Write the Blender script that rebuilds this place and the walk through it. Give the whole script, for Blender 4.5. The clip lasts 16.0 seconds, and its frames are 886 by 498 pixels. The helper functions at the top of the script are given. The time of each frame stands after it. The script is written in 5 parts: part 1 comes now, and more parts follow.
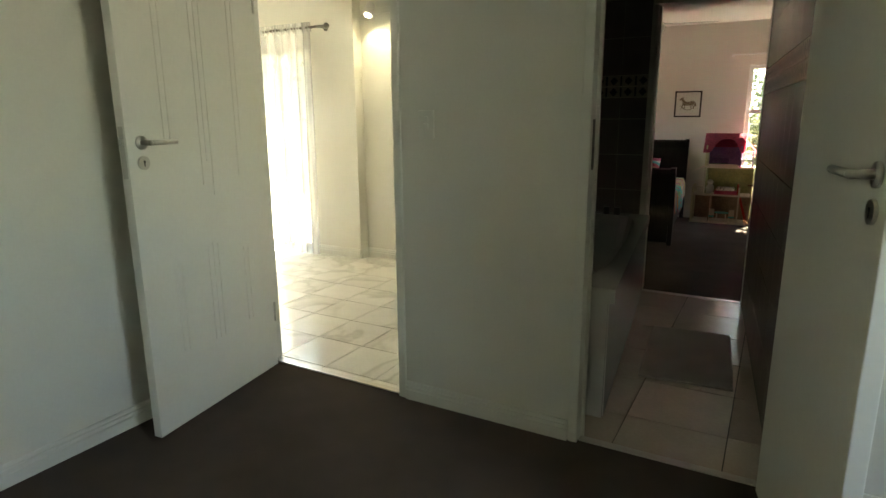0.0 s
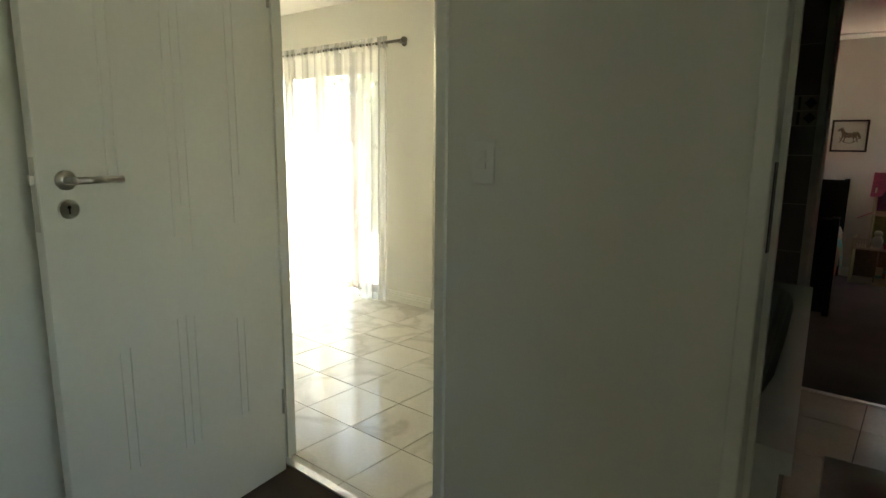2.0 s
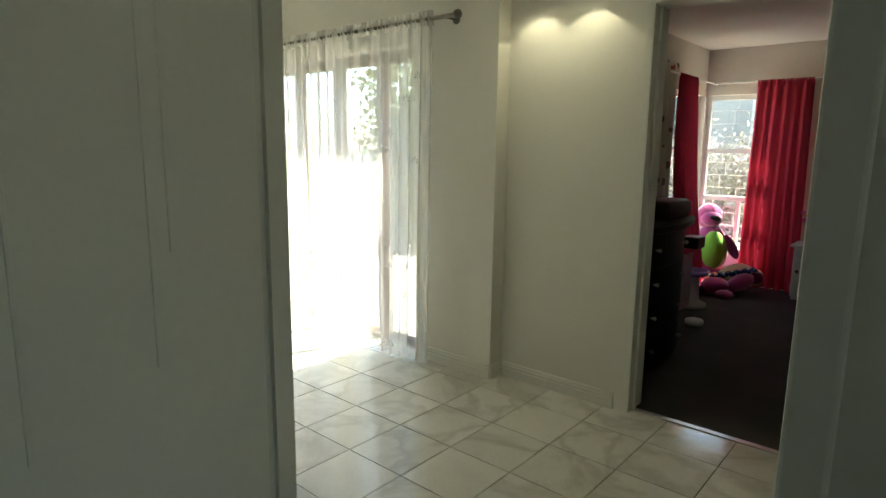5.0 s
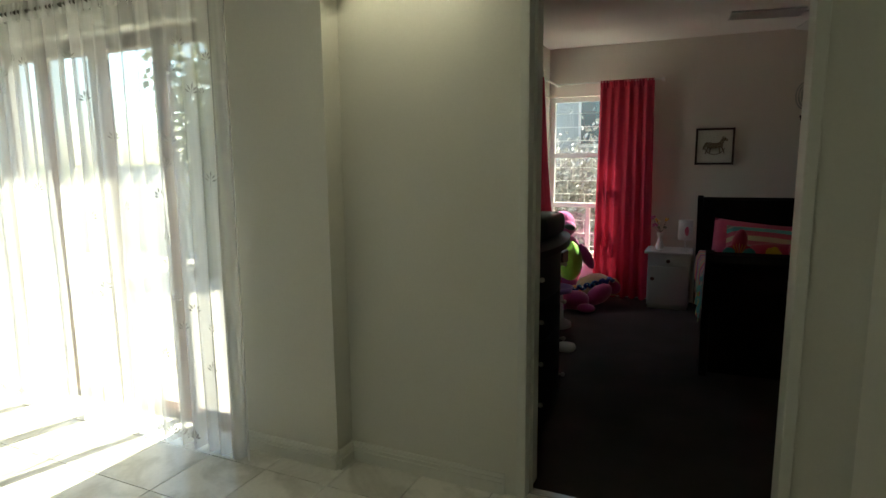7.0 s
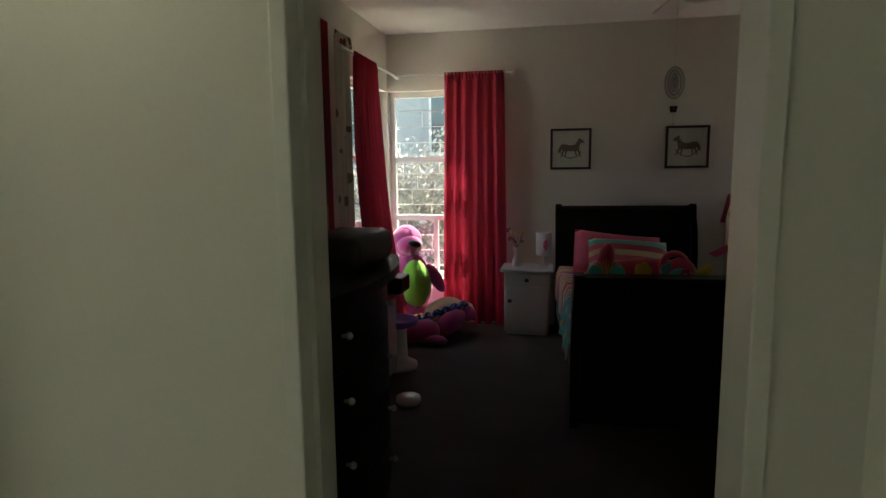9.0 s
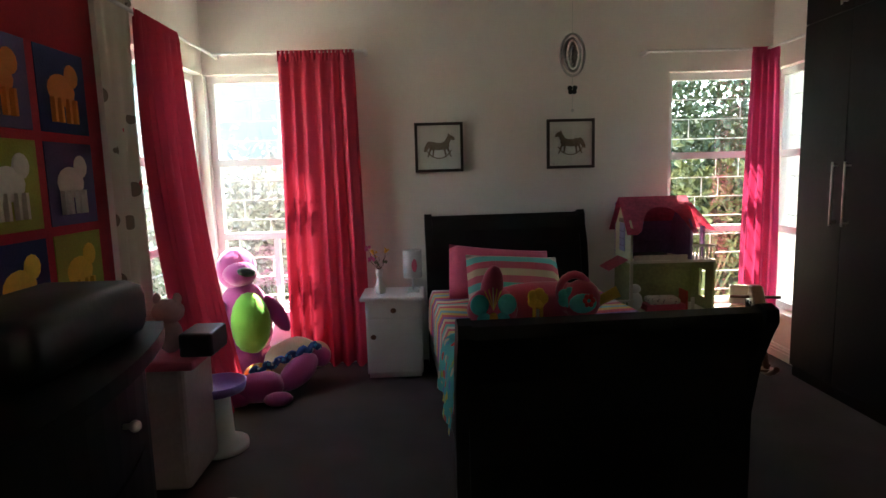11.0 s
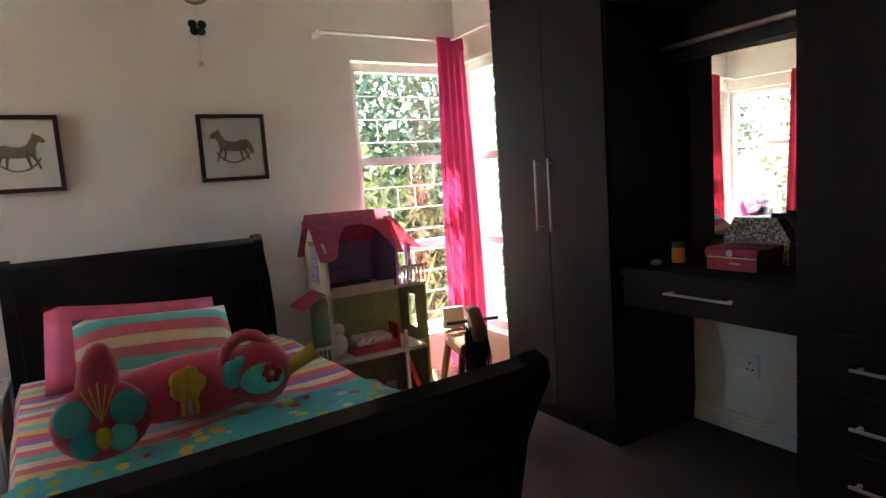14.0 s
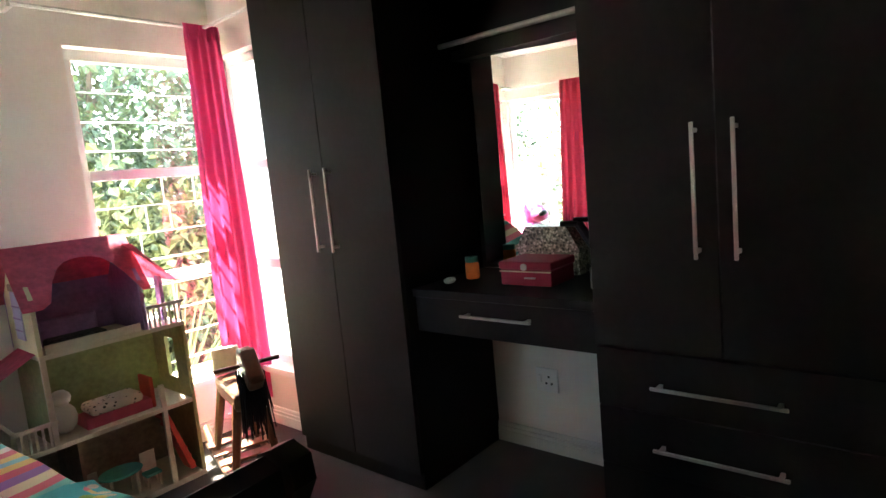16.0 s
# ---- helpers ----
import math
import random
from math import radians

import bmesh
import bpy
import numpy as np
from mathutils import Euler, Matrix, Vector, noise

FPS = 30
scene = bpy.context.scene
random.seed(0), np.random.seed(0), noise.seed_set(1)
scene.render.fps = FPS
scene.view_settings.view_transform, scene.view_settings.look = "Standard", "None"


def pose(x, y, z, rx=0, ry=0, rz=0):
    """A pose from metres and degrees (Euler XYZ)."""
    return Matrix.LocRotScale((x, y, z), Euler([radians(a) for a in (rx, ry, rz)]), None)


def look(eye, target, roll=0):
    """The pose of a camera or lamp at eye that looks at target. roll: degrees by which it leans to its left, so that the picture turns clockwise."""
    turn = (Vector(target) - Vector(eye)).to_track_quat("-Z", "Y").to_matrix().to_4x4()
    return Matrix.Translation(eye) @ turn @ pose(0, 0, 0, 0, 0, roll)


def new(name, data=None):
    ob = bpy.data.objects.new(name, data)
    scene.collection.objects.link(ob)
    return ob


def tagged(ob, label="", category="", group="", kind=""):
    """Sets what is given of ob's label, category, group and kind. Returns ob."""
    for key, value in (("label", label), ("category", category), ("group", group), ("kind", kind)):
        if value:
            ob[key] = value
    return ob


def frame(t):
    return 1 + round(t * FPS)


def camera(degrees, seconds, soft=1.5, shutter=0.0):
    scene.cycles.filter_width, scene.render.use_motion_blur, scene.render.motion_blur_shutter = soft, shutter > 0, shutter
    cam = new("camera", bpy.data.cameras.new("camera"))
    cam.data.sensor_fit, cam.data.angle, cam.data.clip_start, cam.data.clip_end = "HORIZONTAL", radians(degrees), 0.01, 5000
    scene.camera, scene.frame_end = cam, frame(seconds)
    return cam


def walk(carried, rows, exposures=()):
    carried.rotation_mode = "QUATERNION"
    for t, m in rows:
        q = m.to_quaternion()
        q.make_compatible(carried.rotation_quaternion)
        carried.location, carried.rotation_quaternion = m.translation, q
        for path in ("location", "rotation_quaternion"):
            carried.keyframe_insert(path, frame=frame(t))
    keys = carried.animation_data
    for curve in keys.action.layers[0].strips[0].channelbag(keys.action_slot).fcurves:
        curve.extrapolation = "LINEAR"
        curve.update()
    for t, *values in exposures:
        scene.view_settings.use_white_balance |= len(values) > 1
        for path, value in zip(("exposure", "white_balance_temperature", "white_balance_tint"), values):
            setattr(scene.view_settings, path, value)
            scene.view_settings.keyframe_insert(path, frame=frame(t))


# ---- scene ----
cam = camera(73.9, 16.0)
PATH = [
    (0, (1.02, 0.222, 1.278), (0.062, 1.922, 0.839), -0.4),
    (0.5, (0.987, 0.434, 1.286), (-0.036, 2.101, 0.869), -0.2),
    (1, (0.904, 0.639, 1.286), (-0.189, 2.266, 0.89), 0.0),
    (1.5, (0.806, 0.835, 1.289), (-0.36, 2.418, 0.918), 0.2),
    (2, (0.673, 1.056, 1.295), (-0.577, 2.576, 0.941), 0.6),
    (2.5, (0.51, 1.211, 1.279), (-0.823, 2.662, 0.938), 0.9),
    (3, (0.306, 1.351, 1.28), (-1.07, 2.766, 0.953), 1.3),
    (5.3, (-0.461, 1.899, 1.354), (-1.692, 3.437, 1.011), 0.5),
    (5.5, (-0.551, 1.971, 1.372), (-1.721, 3.554, 1.016), 0.9),
    (6, (-0.609, 2.133, 1.328), (-1.694, 3.784, 1.016), -0.3),
    (6.5, (-0.725, 2.322, 1.341), (-1.69, 4.046, 1.031), -0.5),
    (7, (-0.835, 2.517, 1.323), (-1.663, 4.311, 1.02), -0.6),
    (7.5, (-0.849, 2.71, 1.286), (-1.557, 4.559, 1.002), -0.5),
    (8, (-0.907, 2.882, 1.303), (-1.517, 4.765, 1.018), -1.4),
    (8.5, (-0.929, 3.174, 1.28), (-1.436, 5.089, 1.003), -0.9),
    (9, (-0.926, 3.492, 1.249), (-1.316, 5.436, 0.985), -0.6),
    (11.3, (-0.946, 4.484, 1.246), (-0.822, 6.463, 0.99), -1.7),
    (11.5, (-0.947, 4.543, 1.229), (-0.768, 6.52, 0.985), -1.8),
    (12, (-0.921, 4.702, 1.216), (-0.571, 6.657, 0.979), -2.2),
    (12.5, (-0.843, 4.856, 1.207), (-0.282, 6.761, 0.973), -2.8),
    (13, (-0.756, 5.001, 1.19), (-0.039, 6.854, 0.962), -3.2),
    (13.5, (-0.69, 5.148, 1.187), (0.184, 6.933, 0.959), -3.7),
    (14, (-0.627, 5.263, 1.171), (0.381, 6.976, 0.947), -4.0),
    (14.5, (-0.54, 5.357, 1.17), (0.589, 6.993, 0.939), -4.3),
    (15, (-0.421, 5.425, 1.178), (0.809, 6.984, 0.94), -4.7),
    (15.5, (-0.361, 5.455, 1.177), (1.0, 6.9, 0.937), -5.0),
    (16, (-0.318, 5.497, 1.177), (1.194, 6.783, 0.927), -5.4),
]
EXPOSURES = [(0.0, 4.45, 8000, 0), (3.0, 3.5, 7800, 0), (5.3, 2.75, 7000, -3), (7.0, 2.3, 6900, -4), (9.0, 2.45, 6800, -5), (11.3, 3.7, 6500, -3), (13.0, 4.2, 6500, -2), (14.5, 4.65, 6500, -2), (16.0, 5.05, 6500, -2)]
walk(cam, [(t, look(eye, target, roll)) for t, eye, target, roll in PATH], EXPOSURES)

# ---- light ----
SUN_EL, SUN_AZ = 61.0, 14.0
world = bpy.data.worlds.new("sky")
scene.world = world
world.use_nodes = True
wn = world.node_tree.nodes
sky = wn.new("ShaderNodeTexSky")
sky.sky_type = "NISHITA"
sky.sun_disc = False
sky.sun_elevation = radians(SUN_EL)
sky.sun_rotation = radians(SUN_AZ)
wn["Background"].inputs["Strength"].default_value = 0.15
world.node_tree.links.new(sky.outputs[0], wn["Background"].inputs["Color"])
sun = new("sun", bpy.data.lights.new("sun", "SUN"))
sun.data.energy, sun.data.angle, sun.data.color = 5.0, radians(0.5), (1.0, 0.95, 0.86)
sun_way = Vector((math.sin(radians(SUN_AZ)) * math.cos(radians(SUN_EL)), math.cos(radians(SUN_AZ)) * math.cos(radians(SUN_EL)), math.sin(radians(SUN_EL))))
sun.matrix_world = look(sun_way * 40, (0, 0, 0))


def window_light(at, target, w, h, watts):
    lamp = new("window_daylight", bpy.data.lights.new("window_daylight", "AREA"))
    lamp.data.shape, lamp.data.size, lamp.data.size_y, lamp.data.energy = "RECTANGLE", w, h, watts
    lamp.data.color = (0.93, 0.97, 1.0)
    lamp.matrix_world = look(at, target)
    return lamp


window_light((3.05, 0.75, 1.4), (0.0, 0.75, 1.3), 0.85, 0.85, 0.29)

# ---- materials ----


def mat(name, colour, rough=0.6, metal=0.0, vary=0.12, scale=8.0, bump=0.1, fine=60.0, spec=0.5, tint=None, rand=0.0, sheen=0.0):
    """Principled surface with two scales of noise in colour and a fine relief."""
    m = bpy.data.materials.new(name)
    m.use_nodes = True
    n, l = m.node_tree.nodes, m.node_tree.links
    p = n["Principled BSDF"]
    p.inputs["Roughness"].default_value, p.inputs["Metallic"].default_value = rough, metal
    p.inputs["Specular IOR Level"].default_value = spec
    p.inputs["Sheen Weight"].default_value = sheen
    co = n.new("ShaderNodeTexCoord")
    big, small = n.new("ShaderNodeTexNoise"), n.new("ShaderNodeTexNoise")
    for tex, sc in ((big, scale), (small, fine)):
        tex.inputs["Scale"].default_value = sc
        tex.inputs["Detail"].default_value = 4
        l.new(co.outputs["Object"], tex.inputs["Vector"])
    add = n.new("ShaderNodeMath")
    add.operation = "ADD"
    l.new(big.outputs["Fac"], add.inputs[0])
    l.new(small.outputs["Fac"], add.inputs[1])
    ramp = n.new("ShaderNodeMapRange")
    ramp.inputs["From Min"].default_value, ramp.inputs["From Max"].default_value = 0.6, 1.4
    l.new(add.outputs[0], ramp.inputs["Value"])
    mix = n.new("ShaderNodeMix")
    mix.data_type = "RGBA"
    other = tint or tuple(c * (1 - vary) for c in colour)
    mix.inputs[6].default_value = (*other, 1)
    mix.inputs[7].default_value = (*[min(1, c * (1 + vary)) for c in colour], 1)
    l.new(ramp.outputs[0], mix.inputs[0])
    out = mix.outputs[2]
    if rand:
        info, hsv, mr = n.new("ShaderNodeObjectInfo"), n.new("ShaderNodeHueSaturation"), n.new("ShaderNodeMapRange")
        mr.inputs["To Min"].default_value, mr.inputs["To Max"].default_value = 1 - rand, 1 + rand
        l.new(info.outputs["Random"], mr.inputs["Value"])
        l.new(mr.outputs[0], hsv.inputs["Value"])
        l.new(out, hsv.inputs["Color"])
        out = hsv.outputs[0]
    l.new(out, p.inputs["Base Color"])
    if bump:
        b = n.new("ShaderNodeBump")
        b.inputs["Strength"].default_value, b.inputs["Distance"].default_value = bump, 0.004
        l.new(small.outputs["Fac"], b.inputs["Height"])
        l.new(b.outputs[0], p.inputs["Normal"])
    return m


def sheer_mat(name, colour, see, glow=0.5, gathers=None):
    """Thin cloth: partly see-through, the rest split between reflecting and passing light; gathers: least and most seen through, in upright bands."""
    m = mat(name, colour, 0.9, bump=0.05, fine=200, scale=14, vary=0.05)
    n, l = m.node_tree.nodes, m.node_tree.links
    p, out = n["Principled BSDF"], n["Material Output"]
    tl, tp, a, b = n.new("ShaderNodeBsdfTranslucent"), n.new("ShaderNodeBsdfTransparent"), n.new("ShaderNodeMixShader"), n.new("ShaderNodeMixShader")
    tl.inputs["Color"].default_value = (*colour, 1)
    a.inputs[0].default_value, b.inputs[0].default_value = glow, see
    l.new(p.outputs[0], a.inputs[1])
    l.new(tl.outputs[0], a.inputs[2])
    l.new(a.outputs[0], b.inputs[1])
    l.new(tp.outputs[0], b.inputs[2])
    l.new(b.outputs[0], out.inputs["Surface"])
    if gathers:
        co, mp, band, rg = n.new("ShaderNodeTexCoord"), n.new("ShaderNodeMapping"), n.new("ShaderNodeTexNoise"), n.new("ShaderNodeMapRange")
        mp.inputs["Scale"].default_value = (16, 0.2, 0.22)
        band.inputs["Scale"].default_value, band.inputs["Detail"].default_value = 1.0, 3
        rg.inputs["From Min"].default_value, rg.inputs["From Max"].default_value = 0.38, 0.64
        rg.inputs["To Min"].default_value, rg.inputs["To Max"].default_value = gathers
        l.new(co.outputs["Object"], mp.inputs["Vector"])
        l.new(mp.outputs[0], band.inputs["Vector"])
        l.new(band.outputs["Fac"], rg.inputs["Value"])
        l.new(rg.outputs[0], b.inputs[0])
    return m


def glow_mat(name, colour, strength):
    m = bpy.data.materials.new(name)
    m.use_nodes = True
    p = m.node_tree.nodes["Principled BSDF"]
    p.inputs["Emission Color"].default_value = (*colour, 1)
    p.inputs["Emission Strength"].default_value = strength
    return m


def glass_mat():
    m = bpy.data.materials.new("window_glass")
    m.use_nodes = True
    n, l = m.node_tree.nodes, m.node_tree.links
    g, tp, mx = n.new("ShaderNodeBsdfGlossy"), n.new("ShaderNodeBsdfTransparent"), n.new("ShaderNodeMixShader")
    g.inputs["Roughness"].default_value = 0.02
    mx.inputs[0].default_value = 0.06
    l.new(tp.outputs[0], mx.inputs[1])
    l.new(g.outputs[0], mx.inputs[2])
    l.new(mx.outputs[0], n["Material Output"].inputs["Surface"])
    return m


def stripe_mat(name, colours, scale, axis=1, rough=0.9, flowers=None):
    """Woven stripes across one object axis; optional scattered blossoms."""
    m = mat(name, colours[0], rough, bump=0.2, fine=150)
    n, l = m.node_tree.nodes, m.node_tree.links
    p = n["Principled BSDF"]
    co, sep, mul, fr, ramp = n.new("ShaderNodeTexCoord"), n.new("ShaderNodeSeparateXYZ"), n.new("ShaderNodeMath"), n.new("ShaderNodeMath"), n.new("ShaderNodeValToRGB")
    mul.operation, fr.operation = "MULTIPLY", "FRACT"
    mul.inputs[1].default_value = scale
    l.new(co.outputs["Object"], sep.inputs[0])
    l.new(sep.outputs[axis], mul.inputs[0])
    l.new(mul.outputs[0], fr.inputs[0])
    l.new(fr.outputs[0], ramp.inputs[0])
    ramp.color_ramp.interpolation = "CONSTANT"
    els = ramp.color_ramp.elements
    while len(els) < len(colours):
        els.new(0.5)
    for k, c in enumerate(colours):
        els[k].position, els[k].color = k / len(colours), (*c, 1)
    l.new(ramp.outputs[0], p.inputs["Base Color"])
    return m


def print_mat(name, ground, spots, scale, cut=0.28, rough=0.9):
    """Printed cloth: coloured blots on a plain ground."""
    m = mat(name, ground, rough, bump=0.15, fine=150)
    n, l = m.node_tree.nodes, m.node_tree.links
    p = n["Principled BSDF"]
    co, vor, ramp, less, mix = n.new("ShaderNodeTexCoord"), n.new("ShaderNodeTexVoronoi"), n.new("ShaderNodeValToRGB"), n.new("ShaderNodeMath"), n.new("ShaderNodeMix")
    sep = n.new("ShaderNodeSeparateColor")
    mix.data_type, less.operation = "RGBA", "LESS_THAN"
    less.inputs[1].default_value = cut
    vor.inputs["Scale"].default_value = scale
    l.new(co.outputs["Object"], vor.inputs["Vector"])
    l.new(vor.outputs["Distance"], less.inputs[0])
    l.new(vor.outputs["Color"], sep.inputs[0])
    l.new(sep.outputs[0], ramp.inputs[0])
    ramp.color_ramp.interpolation = "CONSTANT"
    els = ramp.color_ramp.elements
    while len(els) < len(spots):
        els.new(0.5)
    for k, c in enumerate(spots):
        els[k].position, els[k].color = k / len(spots), (*c, 1)
    mix.inputs[6].default_value = (*ground, 1)
    l.new(ramp.outputs[0], mix.inputs[7])
    l.new(less.outputs[0], mix.inputs[0])
    l.new(mix.outputs[2], p.inputs["Base Color"])
    return m


def marble_mat():
    m = mat("marble_tile", (0.74, 0.73, 0.68), 0.12, vary=0.06, bump=0.0, rand=0.05)
    n, l = m.node_tree.nodes, m.node_tree.links
    p = n["Principled BSDF"]
    src = p.inputs["Base Color"].links[0].from_socket
    co, vn, ramp, mix, info, add = n.new("ShaderNodeNewGeometry"), n.new("ShaderNodeTexNoise"), n.new("ShaderNodeValToRGB"), n.new("ShaderNodeMix"), n.new("ShaderNodeObjectInfo"), n.new("ShaderNodeVectorMath")
    vn.inputs["Scale"].default_value, vn.inputs["Detail"].default_value, vn.inputs["Distortion"].default_value = 1.7, 9, 0.5
    add.operation = "MULTIPLY_ADD"
    add.inputs[1].default_value = (1, 1, 1)
    l.new(co.outputs["Position"], add.inputs[0])
    l.new(info.outputs["Random"], add.inputs[2])
    l.new(add.outputs[0], vn.inputs["Vector"])
    e = ramp.color_ramp.elements
    e[0].position, e[0].color = 0.46, (1, 1, 1, 1)
    e[1].position, e[1].color = 0.505, (0.5, 0.5, 0.46, 1)
    k = e.new(0.56)
    k.color = (0.97, 0.97, 0.95, 1)
    l.new(vn.outputs["Fac"], ramp.inputs[0])
    mix.data_type, mix.blend_type = "RGBA", "MULTIPLY"
    mix.inputs[0].default_value = 0.45
    l.new(src, mix.inputs[6])
    l.new(ramp.outputs[0], mix.inputs[7])
    l.new(mix.outputs[2], p.inputs["Base Color"])
    return m


WALL = mat("cream_wall_paint", (0.74, 0.73, 0.66), 0.7, vary=0.03, scale=2.0, bump=0.12, fine=90)
ROOM = mat("bedroom_wall_paint", (0.78, 0.73, 0.66), 0.75, vary=0.03, scale=2.0, bump=0.12, fine=90)
CEIL = mat("ceiling_paint", (0.8, 0.77, 0.73), 0.8, vary=0.03, scale=2, bump=0.05)
GLOSS = mat("white_gloss_paint", (0.74, 0.74, 0.68), 0.35, vary=0.03, bump=0.04, scale=3)
CARPET = mat("brown_carpet", (0.085, 0.066, 0.054), 0.95, vary=0.3, scale=3, bump=0.9, fine=420, spec=0.1)
CARPET2 = mat("grey_brown_carpet", (0.085, 0.072, 0.066), 0.95, vary=0.3, scale=3, bump=0.9, fine=420, spec=0.1)
MARBLE = marble_mat()
GROUT = mat("dark_grout", (0.09, 0.085, 0.075), 0.9)
BTILE = mat("beige_floor_tile", (0.52, 0.46, 0.39), 0.25, vary=0.08, bump=0.03, rand=0.05)
WTILE = mat("grey_wall_tile", (0.3, 0.27, 0.25), 0.25, vary=0.08, bump=0.03, rand=0.05)
DECO = mat("dark_border_tile", (0.05, 0.05, 0.06), 0.3)
DECO2 = mat("pale_border_tile", (0.4, 0.37, 0.33), 0.3)
STEEL = mat("brushed_steel", (0.55, 0.54, 0.5), 0.3, 1.0, vary=0.06, fine=200, bump=0.05)
DARKST = mat("dark_bronze_metal", (0.12, 0.11, 0.1), 0.35, 0.9)
BLACKW = mat("espresso_wood", (0.009, 0.007, 0.006), 0.42, vary=0.3, scale=6, fine=40, bump=0.04, spec=0.22)
WARD = mat("wenge_laminate", (0.0125, 0.0092, 0.0082), 0.58, vary=0.3, scale=5, fine=50, bump=0.08, spec=0.22)
WARDIN = mat("dark_green_black_panel", (0.014, 0.015, 0.014), 0.4, vary=0.2)
RED = sheer_mat("crimson_curtain_cloth", (0.50, 0.035, 0.075), 0.0, 0.10)
PINKC = sheer_mat("pink_curtain_cloth", (0.66, 0.06, 0.19), 0.0, 0.18)
SHEER = sheer_mat("white_sheer_voile", (0.86, 0.86, 0.84), 0.28, 0.5, (0.18, 0.66))
EMBRO = sheer_mat("grey_embroidery", (0.42, 0.42, 0.4), 0.1, 0.3)
PRINT = print_mat("butterfly_print_cloth", (0.72, 0.66, 0.55), [(0.6, 0.1, 0.12), (0.72, 0.66, 0.55), (0.25, 0.2, 0.15), (0.72, 0.66, 0.55)], 9, 0.3)
GLASS = glass_mat()
WHITE = mat("white_enamel", (0.78, 0.77, 0.74), 0.35, vary=0.03, bump=0.02)
BATHM = mat("white_acrylic", (0.62, 0.62, 0.6), 0.2, vary=0.03, bump=0.0)
MIRROR = mat("mirror_silver", (0.86, 0.87, 0.86), 0.01, 1.0, vary=0.0, bump=0.0)
PAPER = mat("ivory_paper", (0.72, 0.69, 0.62), 0.9, vary=0.04)
SEPIA = mat("sepia_print", (0.2, 0.14, 0.09), 0.9)
FRAMEW = mat("dark_frame_wood", (0.03, 0.015, 0.012), 0.4)
PINK = mat("pink_paint", (0.62, 0.09, 0.17), 0.6, bump=0.05)
CRIMSON = mat("crimson_box_paper", (0.36, 0.02, 0.06), 0.45)
ROOFP = mat("pink_shingle_print", (0.55, 0.09, 0.16), 0.7, vary=0.25, scale=30)
CREAM = mat("cream_painted_board", (0.68, 0.62, 0.4), 0.7)
PURPLE = mat("purple_printed_board", (0.30, 0.17, 0.36), 0.7, vary=0.3, scale=12)
GREENB = mat("green_printed_board", (0.30, 0.31, 0.15), 0.7, vary=0.3, scale=12)
BROWNB = mat("brown_printed_board", (0.30, 0.22, 0.16), 0.7, vary=0.4, scale=12)
PALEW = mat("pale_painted_wood", (0.66, 0.6, 0.5), 0.6)
TEAL = mat("teal_cloth", (0.12, 0.5, 0.46), 0.85)
PLUSHP = mat("pink_plush", (0.6, 0.07, 0.13), 0.95, bump=0.5, fine=220, sheen=0.4)
PLUSHM = mat("magenta_plush", (0.42, 0.06, 0.24), 0.95, bump=0.6, fine=220, sheen=0.4)
PLUSHG = mat("lime_plush", (0.25, 0.62, 0.06), 0.95, bump=0.6, fine=220, sheen=0.4)
PLUSHT = mat("tan_plush", (0.6, 0.42, 0.26), 0.95, bump=0.7, fine=180, sheen=0.4)
PLUSHO = mat("orange_plush", (0.75, 0.25, 0.05), 0.95, bump=0.6, fine=180)
NAVY = print_mat("blue_print_cloth", (0.05, 0.1, 0.3), [(0.1, 0.4, 0.65), (0.6, 0.65, 0.7), (0.05, 0.1, 0.3)], 30, 0.35)
YELLOW = mat("yellow_felt", (0.75, 0.5, 0.06), 0.9)
STRIPES = stripe_mat("striped_bedding", [(0.7, 0.55, 0.2), (0.62, 0.16, 0.18), (0.7, 0.6, 0.5), (0.2, 0.5, 0.45), (0.66, 0.15, 0.2), (0.7, 0.62, 0.4), (0.3, 0.16, 0.4), (0.62, 0.12, 0.16), (0.7, 0.5, 0.15), (0.25, 0.5, 0.5)], 2.3)
PILLOWS = stripe_mat("striped_pillowcase", [(0.62, 0.5, 0.3), (0.6, 0.12, 0.16), (0.15, 0.5, 0.44), (0.6, 0.55, 0.45), (0.15, 0.5, 0.44), (0.58, 0.14, 0.18)], 3.6)
FLOWER = print_mat("flowered_throw", (0.1, 0.48, 0.5), [(0.65, 0.6, 0.1), (0.6, 0.1, 0.1), (0.12, 0.3, 0.6), (0.6, 0.55, 0.4), (0.3, 0.5, 0.1)], 22, 0.42)
DOTS = print_mat("dotted_cloth", (0.72, 0.68, 0.62), [(0.03, 0.03, 0.03), (0.03, 0.03, 0.03)], 55, 0.25)
BLACK = mat("black_plastic", (0.012, 0.012, 0.013), 0.4)
HAIR = mat("black_yarn", (0.01, 0.008, 0.008), 0.9)
HORSEW = mat("varnished_brown_wood", (0.14, 0.055, 0.028), 0.3, vary=0.3, scale=12)
PLASTER = mat("grey_plaster", (0.42, 0.42, 0.4), 0.9, vary=0.1)
OUTW = mat("white_render", (0.75, 0.73, 0.68), 0.9, vary=0.06)
ROOFT = mat("grey_roof_tile", (0.4, 0.38, 0.36), 0.9, vary=0.2)
GREENP = mat("green_fascia_paint", (0.05, 0.22, 0.16), 0.6)
PAVING = mat("pale_paving", (0.36, 0.34, 0.3), 0.9, vary=0.15, scale=3)
